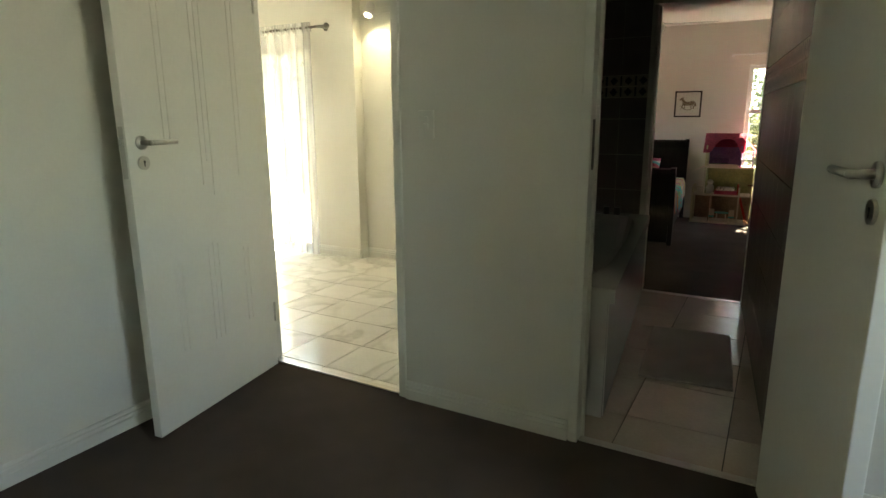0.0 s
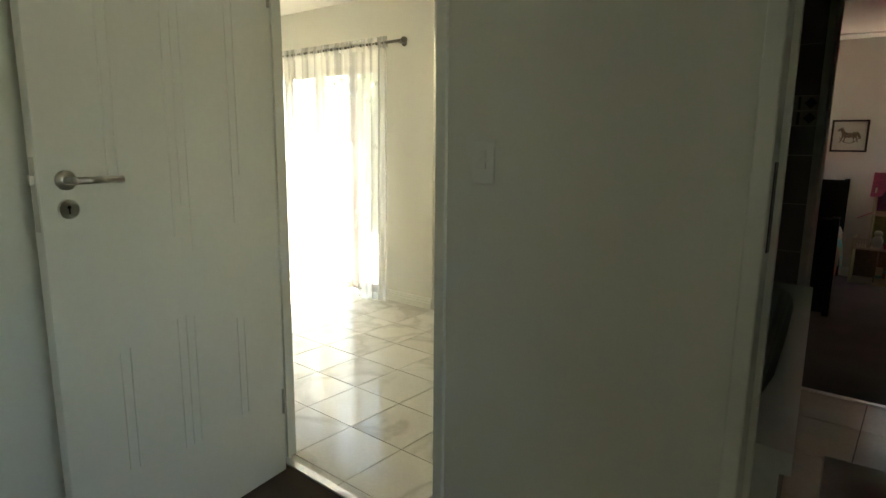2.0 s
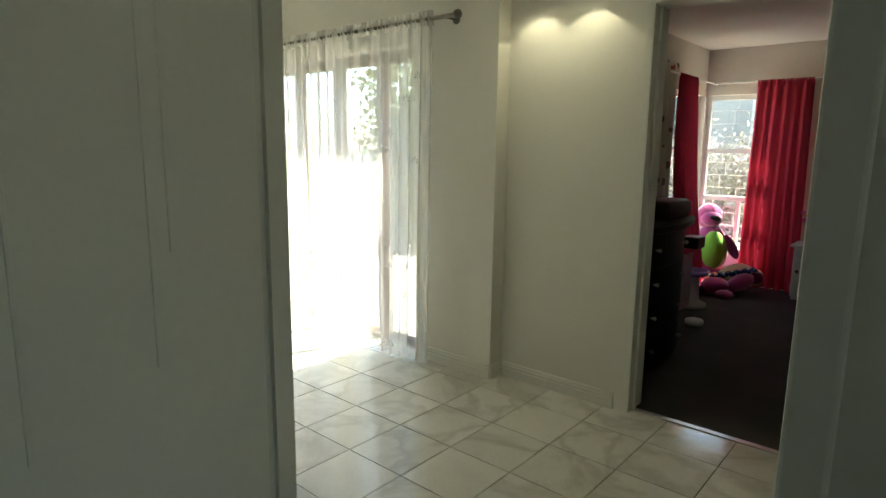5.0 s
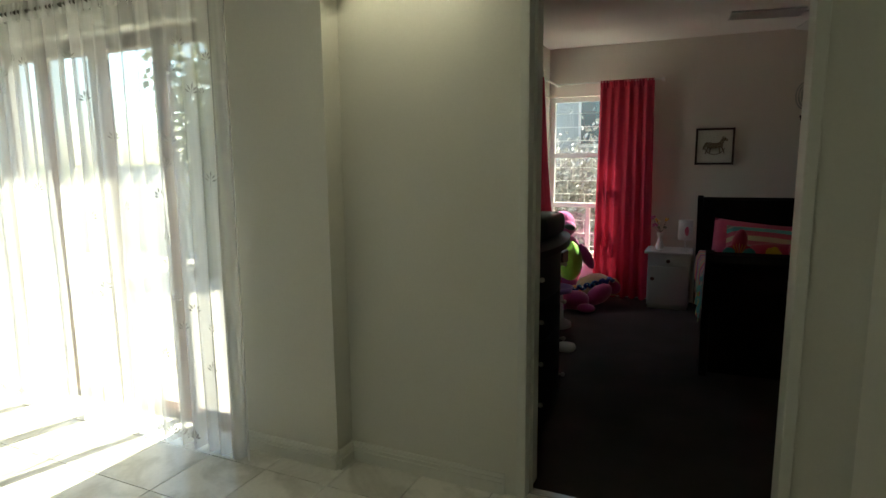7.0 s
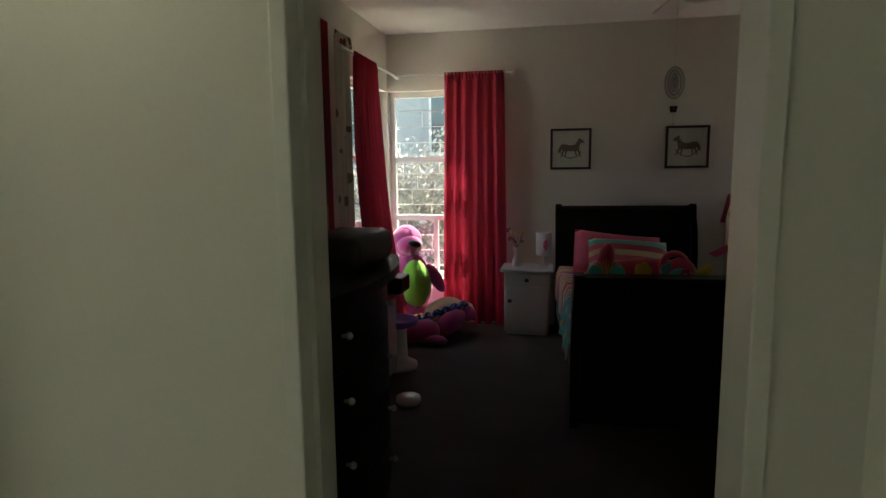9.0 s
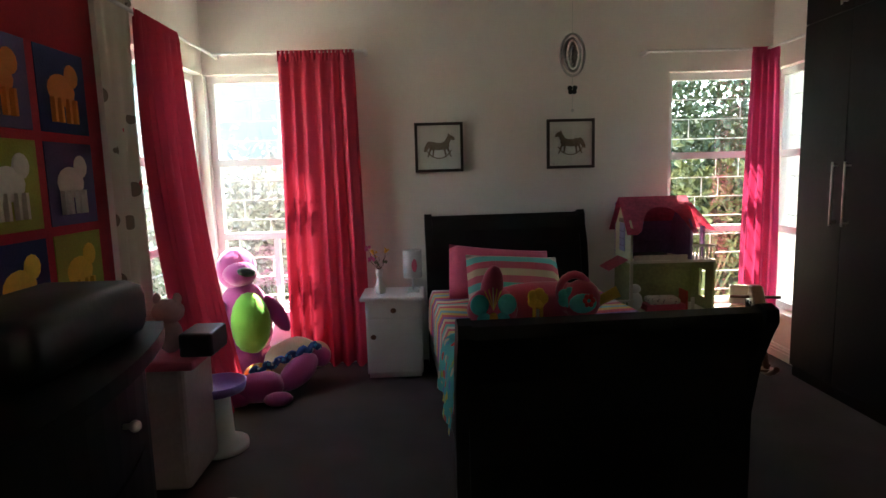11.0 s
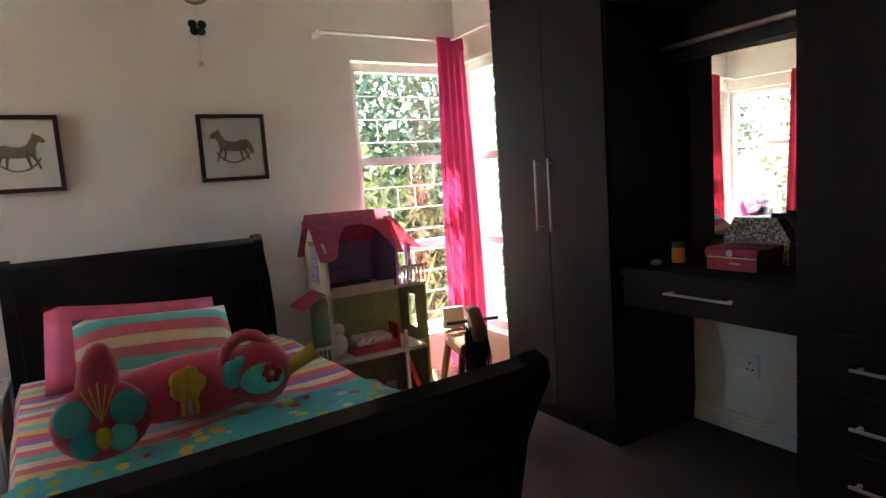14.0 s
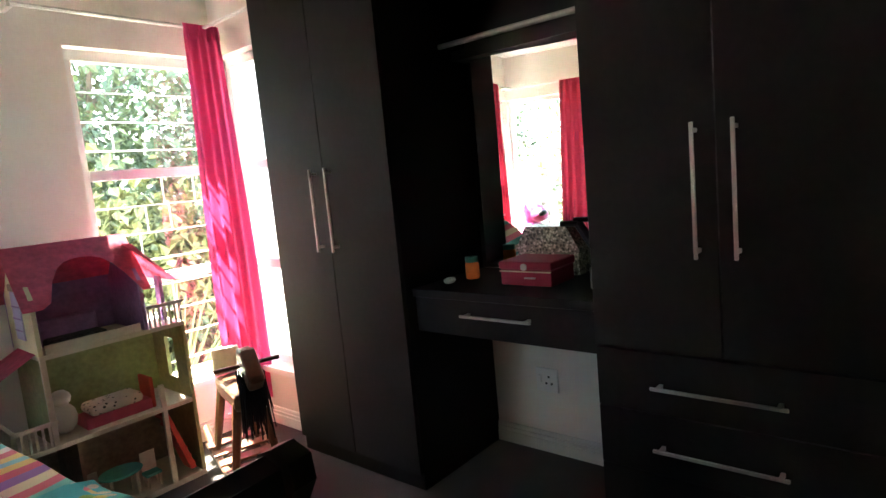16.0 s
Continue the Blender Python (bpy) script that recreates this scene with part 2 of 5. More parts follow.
GROUND = mat("garden_soil_and_grass", (0.12, 0.13, 0.06), 0.95, vary=0.4, scale=2)
LEAF = mat("green_leaf", (0.085, 0.11, 0.05), 0.5, vary=0.4, scale=3, bump=0)
LEAFY = mat("yellow_green_leaf", (0.17, 0.18, 0.07), 0.5, vary=0.4, scale=3, bump=0)
TWIG = mat("grey_dry_twig", (0.42, 0.4, 0.37), 0.9)
BARK = mat("brown_bark", (0.14, 0.1, 0.07), 0.95, bump=0.8, fine=40)
WOODF = mat("brown_door_frame_wood", (0.1, 0.055, 0.03), 0.5)
LAMPG = glow_mat("warm_lamp_glass", (1.0, 0.86, 0.62), 6.0)

# ---- mesh helpers ----


def box(bm, x0, y0, z0, x1, y1, z1, bev=0.0, m=None):
    """A box added to bm, bevelled by bev; m: a further matrix."""
    mm = (m or Matrix()) @ Matrix.Translation(((x0 + x1) / 2, (y0 + y1) / 2, (z0 + z1) / 2)) @ Matrix.Diagonal((abs(x1 - x0), abs(y1 - y0), abs(z1 - z0), 1))
    r = bmesh.ops.create_cube(bm, size=1, matrix=mm)
    if bev:
        vs = set(r["verts"])
        bmesh.ops.bevel(bm, geom=[e for e in bm.edges if e.verts[0] in vs and e.verts[1] in vs], offset=bev, segments=2, affect="EDGES", profile=0.5)
    return bm


def rod(bm, a, b, r, seg=10, r2=None):
    a, b = Vector(a), Vector(b)
    mm = Matrix.Translation((a + b) / 2) @ (b - a).to_track_quat("Z", "Y").to_matrix().to_4x4()
    bmesh.ops.create_cone(bm, cap_ends=True, segments=seg, radius1=r, radius2=r if r2 is None else r2, depth=(b - a).length, matrix=mm)
    return bm


def blob(bm, c, r, seg=14, turn=(0, 0, 0), lump=0.0):
    rr = r if isinstance(r, tuple) else (r, r, r)
    got = bmesh.ops.create_uvsphere(bm, u_segments=seg, v_segments=max(6, seg * 2 // 3), radius=1, matrix=pose(*c, *turn) @ Matrix.Diagonal((*rr, 1)))
    if lump:
        for v in got["verts"]:
            v.co += (v.co - Vector(c)) * lump * noise.noise(v.co * 9)
    return bm


def lathe(bm, profile, c, seg=18):
    """Turned solid from (radius, height) pairs."""
    rings = []
    for r, z in profile:
        rings.append([bm.verts.new((c[0] + r * math.cos(2 * math.pi * k / seg), c[1] + r * math.sin(2 * math.pi * k / seg), c[2] + z)) for k in range(seg)])
    for a, b in zip(rings, rings[1:]):
        for k in range(seg):
            bm.faces.new((a[k], a[(k + 1) % seg], b[(k + 1) % seg], b[k]))
    bm.faces.new(rings[0][::-1])
    bm.faces.new(rings[-1])
    return bm


def tube(bm, pts, r, closed=False, seg=8):
    """One continuous round bar along a line of points."""
    pts = [Vector(p) for p in pts]
    n, rings = len(pts), []
    for k, p in enumerate(pts):
        d = pts[(k + 1) % n] - pts[k - 1] if closed or 0 < k < n - 1 else (pts[1] - pts[0] if k == 0 else pts[-1] - pts[-2])
        q = d.to_track_quat("Z", "Y")
        rings.append([bm.verts.new(p + q @ Vector((r * math.cos(2 * math.pi * i / seg), r * math.sin(2 * math.pi * i / seg), 0))) for i in range(seg)])
    for k in range(n if closed else n - 1):
        a, c = rings[k], rings[(k + 1) % n]
        off = min(range(seg), key=lambda o: (a[0].co - c[o].co).length)
        for i in range(seg):
            bm.faces.new((a[i], a[(i + 1) % seg], c[(i + 1 + off) % seg], c[(i + off) % seg]))
    if not closed:
        bm.faces.new(rings[0][::-1])
        bm.faces.new(rings[-1])
    return bm


def prism(bm, pts, axis, lo, hi):
    """A solid from an outline in the other two axes, from lo to hi along axis."""
    def put(p, t):
        q = list(p)
        q.insert(axis, t)
        return bm.verts.new(q)
    a, b = [put(p, lo) for p in pts], [put(p, hi) for p in pts]
    bm.faces.new(a)
    bm.faces.new(b[::-1])
    for k in range(len(pts)):
        bm.faces.new((a[k], b[k], b[(k + 1) % len(pts)], a[(k + 1) % len(pts)]))
    bmesh.ops.recalc_face_normals(bm, faces=bm.faces)
    return bm


def B(*args, **kw):
    return box(bmesh.new(), *args, **kw)


def part(name, bm, material, parent=None, label="", smooth=False):
    me = bpy.data.meshes.new(name)
    bmesh.ops.recalc_face_normals(bm, faces=bm.faces)
    bm.to_mesh(me)
    bm.free()
    me.materials.append(material)
    if smooth:
        for p in me.polygons:
            p.use_smooth = True
    ob = new(name, me)
    if parent:
        ob.parent = parent
        ob.matrix_parent_inverse = Matrix.Translation(parent.location).inverted() if not parent.parent else Matrix()
    if label:
        ob["label"] = label
    return ob


def thing(name, label, category, at=(0, 0, 0), group=""):
    """An Empty at a thing's base; its parts are given in world metres."""
    ob = new(name)
    ob.location = at
    ob.empty_display_size = 0.1
    return tagged(ob, label, category, group)


def struct(name, bm, material, label=""):
    return tagged(part(name, bm, material), label, "", "", "structure")


def wall_x(bm, x0, x1, y0, y1, z1, holes, z0=0.0):
    """A wall along x with openings (xa, xb, za, zb)."""
    at = x0
    for xa, xb, za, zb in sorted(holes):
        if xa > at:
            box(bm, at, y0, z0, xa, y1, z1)
        if za > z0:
            box(bm, xa, y0, z0, xb, y1, za)
        if zb < z1:
            box(bm, xa, y0, zb, xb, y1, z1)
        at = xb
    if at < x1:
        box(bm, at, y0, z0, x1, y1, z1)
    return bm


def wall_y(bm, x0, x1, y0, y1, z1, holes, z0=0.0):
    at = y0
    for ya, yb, za, zb in sorted(holes):
        if ya > at:
            box(bm, x0, at, z0, x1, ya, z1)
        if za > z0:
            box(bm, x0, ya, z0, x1, yb, za)
        if zb < z1:
            box(bm, x0, ya, zb, x1, yb, z1)
        at = yb
    if at < y1:
        box(bm, x0, at, z0, x1, y1, z1)
    return bm


def skirt(bm, a, b, out, h=0.085, t=0.016):
    """Skirting with two grooves along a straight wall foot from a to b; out: the way that the wall faces."""
    a, b, o = Vector((*a, 0)), Vector((*b, 0)), Vector((*out, 0))
    prof = [(0, 0), (t, 0), (t, h * 0.55), (t * 0.7, h * 0.57), (t * 0.7, h * 0.62), (t * 0.95, h * 0.64), (t * 0.95, h * 0.78), (t * 0.6, h * 0.8), (t * 0.6, h * 0.85), (t * 0.8, h * 0.88), (t * 0.5, h), (0, h)]
    ra = [bm.verts.new(a + o * p + Vector((0, 0, z))) for p, z in prof]
    rb = [bm.verts.new(b + o * p + Vector((0, 0, z))) for p, z in prof]
    for k in range(len(prof)):
        j = (k + 1) % len(prof)
        bm.faces.new((ra[k], ra[j], rb[j], rb[k]))
    bm.faces.new(ra)
    bm.faces.new(rb[::-1])
    return bm


# ---- structure ----
H_A, H_B = 2.42, 2.335
Y1, Y1B = 2.345, 2.428
Y2, Y2B = 4.590, 4.740
YJ = 4.479
Y3 = 8.240
XW, XE, XA = -2.331, 1.300, 1.690
D1 = (-1.285, -0.376, 0, 2.03)
DB = (0.400, 1.130, 0, 2.03)
D2 = (-1.480, -0.562, 0, 2.03)
D3 = (0.195, 0.935, 0, 2.035)

struct("wall_south_of_hall", wall_x(bmesh.new(), -9.0, 3.2, Y1, Y1B, H_A, [D1, DB]), WALL, "cream painted wall with two doorways")
b = wall_x(bmesh.new(), -2.248, -0.45, Y2, Y2B, H_A, [D2])
struct("wall_north_of_hall", b, WALL, "cream painted wall round the bedroom doorway")
struct("wall_north_of_bathroom", wall_x(bmesh.new(), -0.45, XA + 0.1, Y2, Y2B, H_A, [D3]), WALL, "plain painted wall round the inner doorway")
GL = (-4.60, -2.84, 0.0, 1.94)
struct("wall_glazed", wall_x(bmesh.new(), -9.0, -2.248, YJ, Y2B, H_A, [(-7.3, -6.45, 0.05, 1.6), GL]), WALL, "cream painted wall with a wide glazed opening")
struct("wall_hall_east", B(-0.398, Y1B, 0, -0.34, Y2, H_A), WALL, "cream painted end wall of the hall")
struct("wall_hall_west", B(-9.1, Y1, 0, -9.0, Y2B, H_A), WALL)
struct("beam", B(-5.75, Y1B, 1.93, -5.6, YJ, H_A), WALL, "cream painted beam across the hall")
struct("wall_room_west", B(-1.50, -2.3, 0, -1.262, Y1, H_A), WALL, "cream painted wall beside the open door")
struct("wall_room_south", B(-1.5, -2.44, 0, 3.2, -2.3, H_A), WALL)
struct("wall_room_east", wall_y(bmesh.new(), 3.06, 3.2, -2.3, Y1, H_A, [(0.3, 1.2, 1.0, 1.9)]), WALL)
struct("ceiling_hall", B(-9.0, -2.44, H_A, 3.2, Y2B, H_A + 0.1), CEIL)
struct("wall_bath_west", B(-0.34, Y1B, 0, -0.32, Y2, H_A), WTILE)
struct("wall_bath_east", B(1.12, Y1B, 0, 1.22, Y2, H_A), WTILE, "grey tiled bathroom wall")
struct("floor_room", B(-1.5, -2.44, -0.1, 3.2, Y1 + 0.03, 0.0), CARPET, "dark brown short pile carpet")
struct("floor_bedroom", B(XW - 0.2, Y2 + 0.05, -0.1, XA + 0.1, Y3, 0.0), CARPET2, "dark grey brown short pile carpet")
struct("floor_hall_bed", B(-9.0, Y1 + 0.03, -0.1, -0.4, Y2 + 0.05, -0.006), GROUT)
struct("floor_bath_bed", B(-0.4, Y1 + 0.03, -0.1, 1.3, Y2 + 0.05, -0.006), GROUT)
NEW = (0.636, XE, 0.30, 1.845)
NWW = (XW, -1.55, 0.36, 1.890)
struct("wall_bedroom_north", wall_x(bmesh.new(), XW - 0.22, XE + 0.25, Y3, Y3 + 0.22, H_B, [NWW, NEW]), ROOM, "warm white wall with two corner windows")
struct("wall_bedroom_west", wall_y(bmesh.new(), XW - 0.22, XW, Y2B, Y3, H_B, [(7.30, Y3, 0.36, 1.89)]), ROOM, "warm white wall with a corner window")
b = wall_y(bmesh.new(), XE, XE + 0.22, 7.72, Y3, H_B, [(7.74, Y3, 0.30, 1.845)])
struct("wall_bedroom_northeast", b, ROOM, "warm white wall with a corner window")
struct("wall_bedroom_east", B(XA, Y2B, 0, XA + 0.12, 7.72, H_B), ROOM, "warm white wall behind the cupboards")
struct("wall_bedroom_recess", B(XE + 0.22, 7.70, 0, XA + 0.12, 7.82, H_B), ROOM)
struct("ceiling_bedroom", B(XW - 0.22, Y2B, H_B, XA + 0.2, Y3 + 0.22, H_B + 0.1), CEIL, "plain white ceiling")

b = bmesh.new()
skirt(b, (D1[1] + 0.006, Y1), (DB[0] - 0.006, Y1), (0, -1))
skirt(b, (DB[1] + 0.06, Y1), (3.06, Y1), (0, -1))
skirt(b, (-1.262, -2.3), (-1.262, Y1 - 0.02), (1, 0))
struct("baseboard_room", b, GLOSS, "white grooved skirting board")
b = bmesh.new()
skirt(b, (-2.248, Y2), (D2[0] - 0.05, Y2), (0, -1))
skirt(b, (GL[1] + 0.02, YJ), (-2.248, YJ), (0, -1))
skirt(b, (-2.246, YJ), (-2.246, Y2), (1, 0))
skirt(b, (-6.4, YJ), (GL[0] - 0.02, YJ), (0, -1))
skirt(b, (-0.398, Y1B), (-0.398, Y2), (-1, 0))
struct("baseboard_hall", b, GLOSS, "white grooved skirting board")
b = bmesh.new()
skirt(b, (XW, Y3), (XE, Y3), (0, -1))
skirt(b, (XW, Y2B), (XW, Y3), (1, 0))
skirt(b, (XE, 7.72), (XE, Y3), (-1, 0))
skirt(b, (XA, 6.2), (XA, 7.1), (-1, 0))
struct("baseboard_bedroom", b, GLOSS, "white grooved skirting board")


def door_frame(name, x0, x1, top, ya, yb):
    """Lining and architraves round an opening in a wall along x."""
    b = bmesh.new()
    t = 0.035
    for xa, xb in ((x0 - 0.002, x0 + t), (x1 - t, x1 + 0.002)):
        box(b, xa, ya - 0.012, 0, xb, yb + 0.012, top - t - 0.001, 0.004)
    box(b, x0, ya - 0.012, top - t, x1, yb + 0.012, top, 0.004)
    box(b, x0 + t - 0.001, ya + 0.045, 0, x0 + t + 0.012, ya + 0.06, top - t - 0.002)
    return struct(name, b, GLOSS, "white painted door frame")


door_frame("door_frame_1", *D1[:2], 2.03, Y1, Y1B)
door_frame("door_frame_2", *DB[:2], 2.03, Y1, Y1B)
door_frame("door_frame_3", *D2[:2], 2.03, Y2, Y2B)
door_frame("door_frame_4", *D3[:2], 2.035, Y2, Y2B)
for nm, x0, x1, y in (("threshold_1", D1[0], D1[1], Y1 + 0.03), ("threshold_2", DB[0], DB[1], Y1 + 0.03), ("threshold_3", D2[0], D2[1], Y2 + 0.06), ("threshold_4", D3[0], D3[1], Y2 + 0.05)):
    struct(nm, B(x0 + 0.035, y - 0.018, -0.004, x1 - 0.035, y + 0.018, 0.006, 0.003), STEEL, "metal carpet edging strip")
# ---- doors ----


def lever(parent, x, y, z, side, way, plate=True):
    """A steel lever handle with a round key rose on a face; side: the way the face looks (x sign), way: towards the hinge (y sign)."""
    b = bmesh.new()
    rod(b, (x, y, z), (x + side * 0.008, y, z), 0.026, 20)
    rod(b, (x, y, z), (x + side * 0.05, y, z), 0.010, 12)
    rod(b, (x + side * 0.05, y - way * 0.008, z), (x + side * 0.05, y + way * 0.125, z), 0.0095, 12)
    blob(b, (x + side * 0.05, y, z), 0.0105, 10)
    part("door_handle", b, STEEL, parent, "brushed steel lever handle", True)
    b = bmesh.new()
    rod(b, (x, y, z - 0.075), (x + side * 0.008, y, z - 0.075), 0.026, 20)
    rose = part("key_rose", b, STEEL, parent, "round steel keyhole plate")
    b = bmesh.new()
    rod(b, (x + side * 0.006, y, z - 0.07), (x + side * 0.009, y, z - 0.07), 0.005, 10)
    box(b, x + side * 0.006, y - 0.002, z - 0.088, x + side * 0.009, y + 0.002, z - 0.07)
    part("keyhole", b, BLACK, rose, "dark keyhole")


def leaf_door(name, hinge, angle, width, label, handle_z, grooves):
    """A leaf built along -y from its hinge, turned about it."""
    hx, hy = hinge
    d = thing(name, label, "door", (hx, hy, 0.008))
    d["kind"] = "structure"
    b = B(hx - 0.04, hy - width, 0.008, hx, hy, 2.0, 0.003)
    part("door_leaf", b, GLOSS, d)
    for gy, z0, z1 in grooves:
        part("moulding", B(hx - 0.001, hy - gy - 0.0035, z0, hx + 0.003, hy - gy + 0.0035, z1, 0.0015), GLOSS, d)
    lever(d, hx, hy - width + 0.065, handle_z, 1, 1)
    lever(d, hx - 0.04, hy - width + 0.065, handle_z, -1, 1)
    part("latch_plate", B(hx - 0.031, hy - width - 0.0015, handle_z - 0.13, hx - 0.009, hy - width + 0.001, handle_z + 0.06), STEEL, d, "steel lock plate")
    part("latch", B(hx - 0.026, hy - width - 0.011, handle_z - 0.01, hx - 0.014, hy - width, handle_z + 0.015, 0.002), STEEL, d)
    for hz in (0.25, 1.75):
        b = bmesh.new()
        rod(b, (hx + 0.004, hy - 0.004, hz), (hx + 0.004, hy - 0.004, hz + 0.1), 0.006, 8)
        part("hinge", b, STEEL, d)
    d.rotation_euler = (0, 0, radians(angle))
    return d


GR = []
for gy, zt, zb in ((0.16, 1.88, 1.18), (0.19, 1.9, 1.02), (0.36, 1.9, 0.95), (0.39, 1.88, 1.1), (0.42, 1.9, 1.0), (0.58, 1.9, 1.18), (0.61, 1.86, 1.2)):
    GR.append((gy, zb, zt))
    GR.append((gy + 0.01, 0.3 + 0.1 * abs(0.4 - gy), 0.75 - 0.3 * abs(0.4 - gy)))
leaf_door("door_1", (D1[0] + 0.112, Y1 - 0.014), 9.2, 0.79, "white embossed panel door standing open on brown carpet", 1.19, GR)
leaf_door("door_2", (DB[1] - 0.02, Y1 - 0.012), 11.0, 0.74, "white bathroom door standing open with a steel lever", 1.16, [])

b = B(D1[1] - 0.0375, Y1 + 0.012, 1.085, D1[1] - 0.034, Y1 + 0.036, 1.265, 0.001)
tagged(part("strike_plate", b, DARKST), "dark metal strike plate on the door frame", "strike plate")
b = B(DB[0] + 0.034, Y1 + 0.012, 1.085, DB[0] + 0.0375, Y1 + 0.036, 1.265, 0.001)
tagged(part("strike_plate", b, DARKST), "dark metal strike plate on the door frame", "strike plate")

s = thing("light_switch", "cream plastic double light switch on the wall", "light switch", (-0.249, Y1, 1.245))
part("switch_plate", B(-0.286, Y1 - 0.008, 1.188, -0.212, Y1, 1.303, 0.003), GLOSS, s)
for k in (0, 1):
    part("rocker", B(-0.261, Y1 - 0.012, 1.228 + k * 0.028, -0.237, Y1 - 0.006, 1.250 + k * 0.028, 0.002), GLOSS, s)

# ---- hall ----


def cloth(name, a, b, z0, z1, depth, folds, material, parent, rng, gather=0.0, both=0.004, nx=None, flare=0.0, nz=14, sweep=(0, 0)):
    """A hanging cloth with irregular folds between two floor points; gather: the narrowing of its middle."""
    a, b = Vector((*a, 0)), Vector((*b, 0))
    along = (b - a)
    out = Vector((along.y, -along.x, 0)).normalized()
    nx = nx or folds * 8
    ph = [rng.uniform(-0.6, 0.6) for _ in range(folds + 2)]
    amp = [rng.uniform(0.55, 1.15) for _ in range(folds + 2)]
    bm = bmesh.new()
    grid = []
    for j in range(nz + 1):
        v = j / nz
        z = z1 + (z0 - z1) * v
        row = []
        for i in range(nx + 1):
            u = i / nx
            k = int(u * folds)
            f = u * folds - k
            p, q = ph[k] * (1 - f) + ph[k + 1] * f, amp[k] * (1 - f) + amp[k + 1] * f
            w = math.sin(2 * math.pi * (u * folds + p * 0.5 * v) + p) * q * depth * (0.55 + 0.5 * v)
            w += 0.3 * depth * noise.noise(Vector((u * folds * 1.3, v * 2.2, folds)))
            c = 0.5 + (u - 0.5) * (1 - gather * math.sin(math.pi * min(1, v * 0.9)) ** 2 + flare * v)
            drop = 0.008 * math.sin(u * folds * 2 * math.pi) * v
            row.append(bm.verts.new(a + along * c + out * w + Vector((sweep[0] * v * v, sweep[1] * v * v, z - drop))))
        grid.append(row)
    for r0, r1 in zip(grid, grid[1:]):
        for i in range(nx):
            bm.faces.new((r0[i], r0[i + 1], r1[i + 1], r1[i]))
    ob = part(name, bm, material, parent, "", True)
    return ob, grid


rng = random.Random(4)
YC = 4.37
rail = thing("curtain_rod", "dark metal curtain rod with round ends", "curtain rod", (-3.6, YC, 2.04))
b = bmesh.new()
rod(b, (-4.73, YC, 2.04), (-2.46, YC, 2.04), 0.012, 12)
part("pole", b, DARKST, rail)
for x in (-4.745, -2.445):
    b = bmesh.new()
    blob(b, (x, YC, 2.04), 0.026, 12)
    part("finial", b, DARKST, rail, "", True)
for x in (-4.66, -2.54):
    b = bmesh.new()
    rod(b, (x, YC, 2.04), (x, YJ, 2.04), 0.008, 8)
    rod(b, (x, YJ - 0.006, 2.04), (x, YJ, 2.04), 0.025, 14)
    part("bracket", b, DARKST, rail)
sheer = thing("sheer_curtain", "white sheer voile curtain with embroidered leaf sprigs", "curtain", (-3.9, YC, 0))
cloth("voile", (-4.70, YC), (-2.62, YC), 0.02, 2.06, 0.035, 24, SHEER, sheer, rng, nx=240)
cloth("voile_header", (-4.70, YC - 0.006), (-2.62, YC - 0.006), 2.0, 2.085, 0.014, 60, SHEER, sheer, rng, nx=300, nz=2)


def sprig_bm():
    bm = bmesh.new()
    for k, (dx, dz, tilt) in enumerate(((0, 0.03, 0), (-0.018, 0.018, 40), (0.018, 0.018, -40), (-0.024, 0.0, 65), (0.024, 0.0, -65))):
        mm = pose(dx, 0, dz, 0, tilt * -1, 0)
        pts = [(-0.0, -0.017), (0.0055, 0), (0, 0.02), (-0.0055, 0)]
        bm.faces.new([bm.verts.new(mm @ Vector((x, 0, z))) for x, z in pts])
    bm.faces.new([bm.verts.new(q) for q in ((-0.001, 0, -0.04), (0.001, 0, -0.04), (0.001, 0, 0.03), (-0.001, 0, 0.03))])
    return bm


first = None
for k in range(74):
    x = -4.64 + 1.96 * rng.random()
    z = (0.09 if k < 22 else 0.15 + 1.75 * rng.random())
    if first is None:
        first = part("embroidered_sprig", sprig_bm(), EMBRO, sheer, "grey embroidered leaf sprig")
        ob = first
    else:
        ob = first.copy()
        scene.collection.objects.link(ob)
    ob.matrix_basis = pose(x, YC - 0.052, z, 0, rng.uniform(-20, 20), rng.uniform(-25, 25)) @ Matrix.Diagonal((0.78, 1, 0.78, 1))

win = thing("window_1", "brown framed glazed sliding doors behind the sheer curtain", "", (-3.9, 4.6, 0))
win["kind"] = "structure"
b = bmesh.new()
for x0, x1 in ((GL[0], GL[0] + 0.06), (GL[1] - 0.06, GL[1]), (-3.76, -3.68), (-4.20, -4.15), (-3.30, -3.25)):
    box(b, x0, 4.58, 0.045, x1, 4.64, 1.87)
box(b, GL[0], 4.575, 1.871, GL[1], 4.645, 1.94)
box(b, GL[0], 4.575, -0.002, GL[1], 4.645, 0.044)
part("window_frame", b, WOODF, win)
for x0, x1 in ((GL[0] + 0.06, -3.76), (-3.68, GL[1] - 0.06)):
    p = part("pane", B(x0, 4.608, 0.045, x1, 4.614, 1.87), GLASS, win)
    p.visible_shadow = False
win = thing("window_2", "narrow glazed door at the end of the hall", "", (-6.9, 4.6, 0))
win["kind"] = "structure"
b = bmesh.new()
for x0, x1 in ((-7.3, -7.24), (-6.51, -6.45), (-6.9, -6.86)):
    box(b, x0, 4.58, 0.05, x1, 4.64, 1.6)
part("window_frame", b, OUTW, win)
p = part("pane", B(-7.24, 4.606, 0.05, -6.51, 4.612, 1.6), GLASS, win)
p.visible_shadow = False

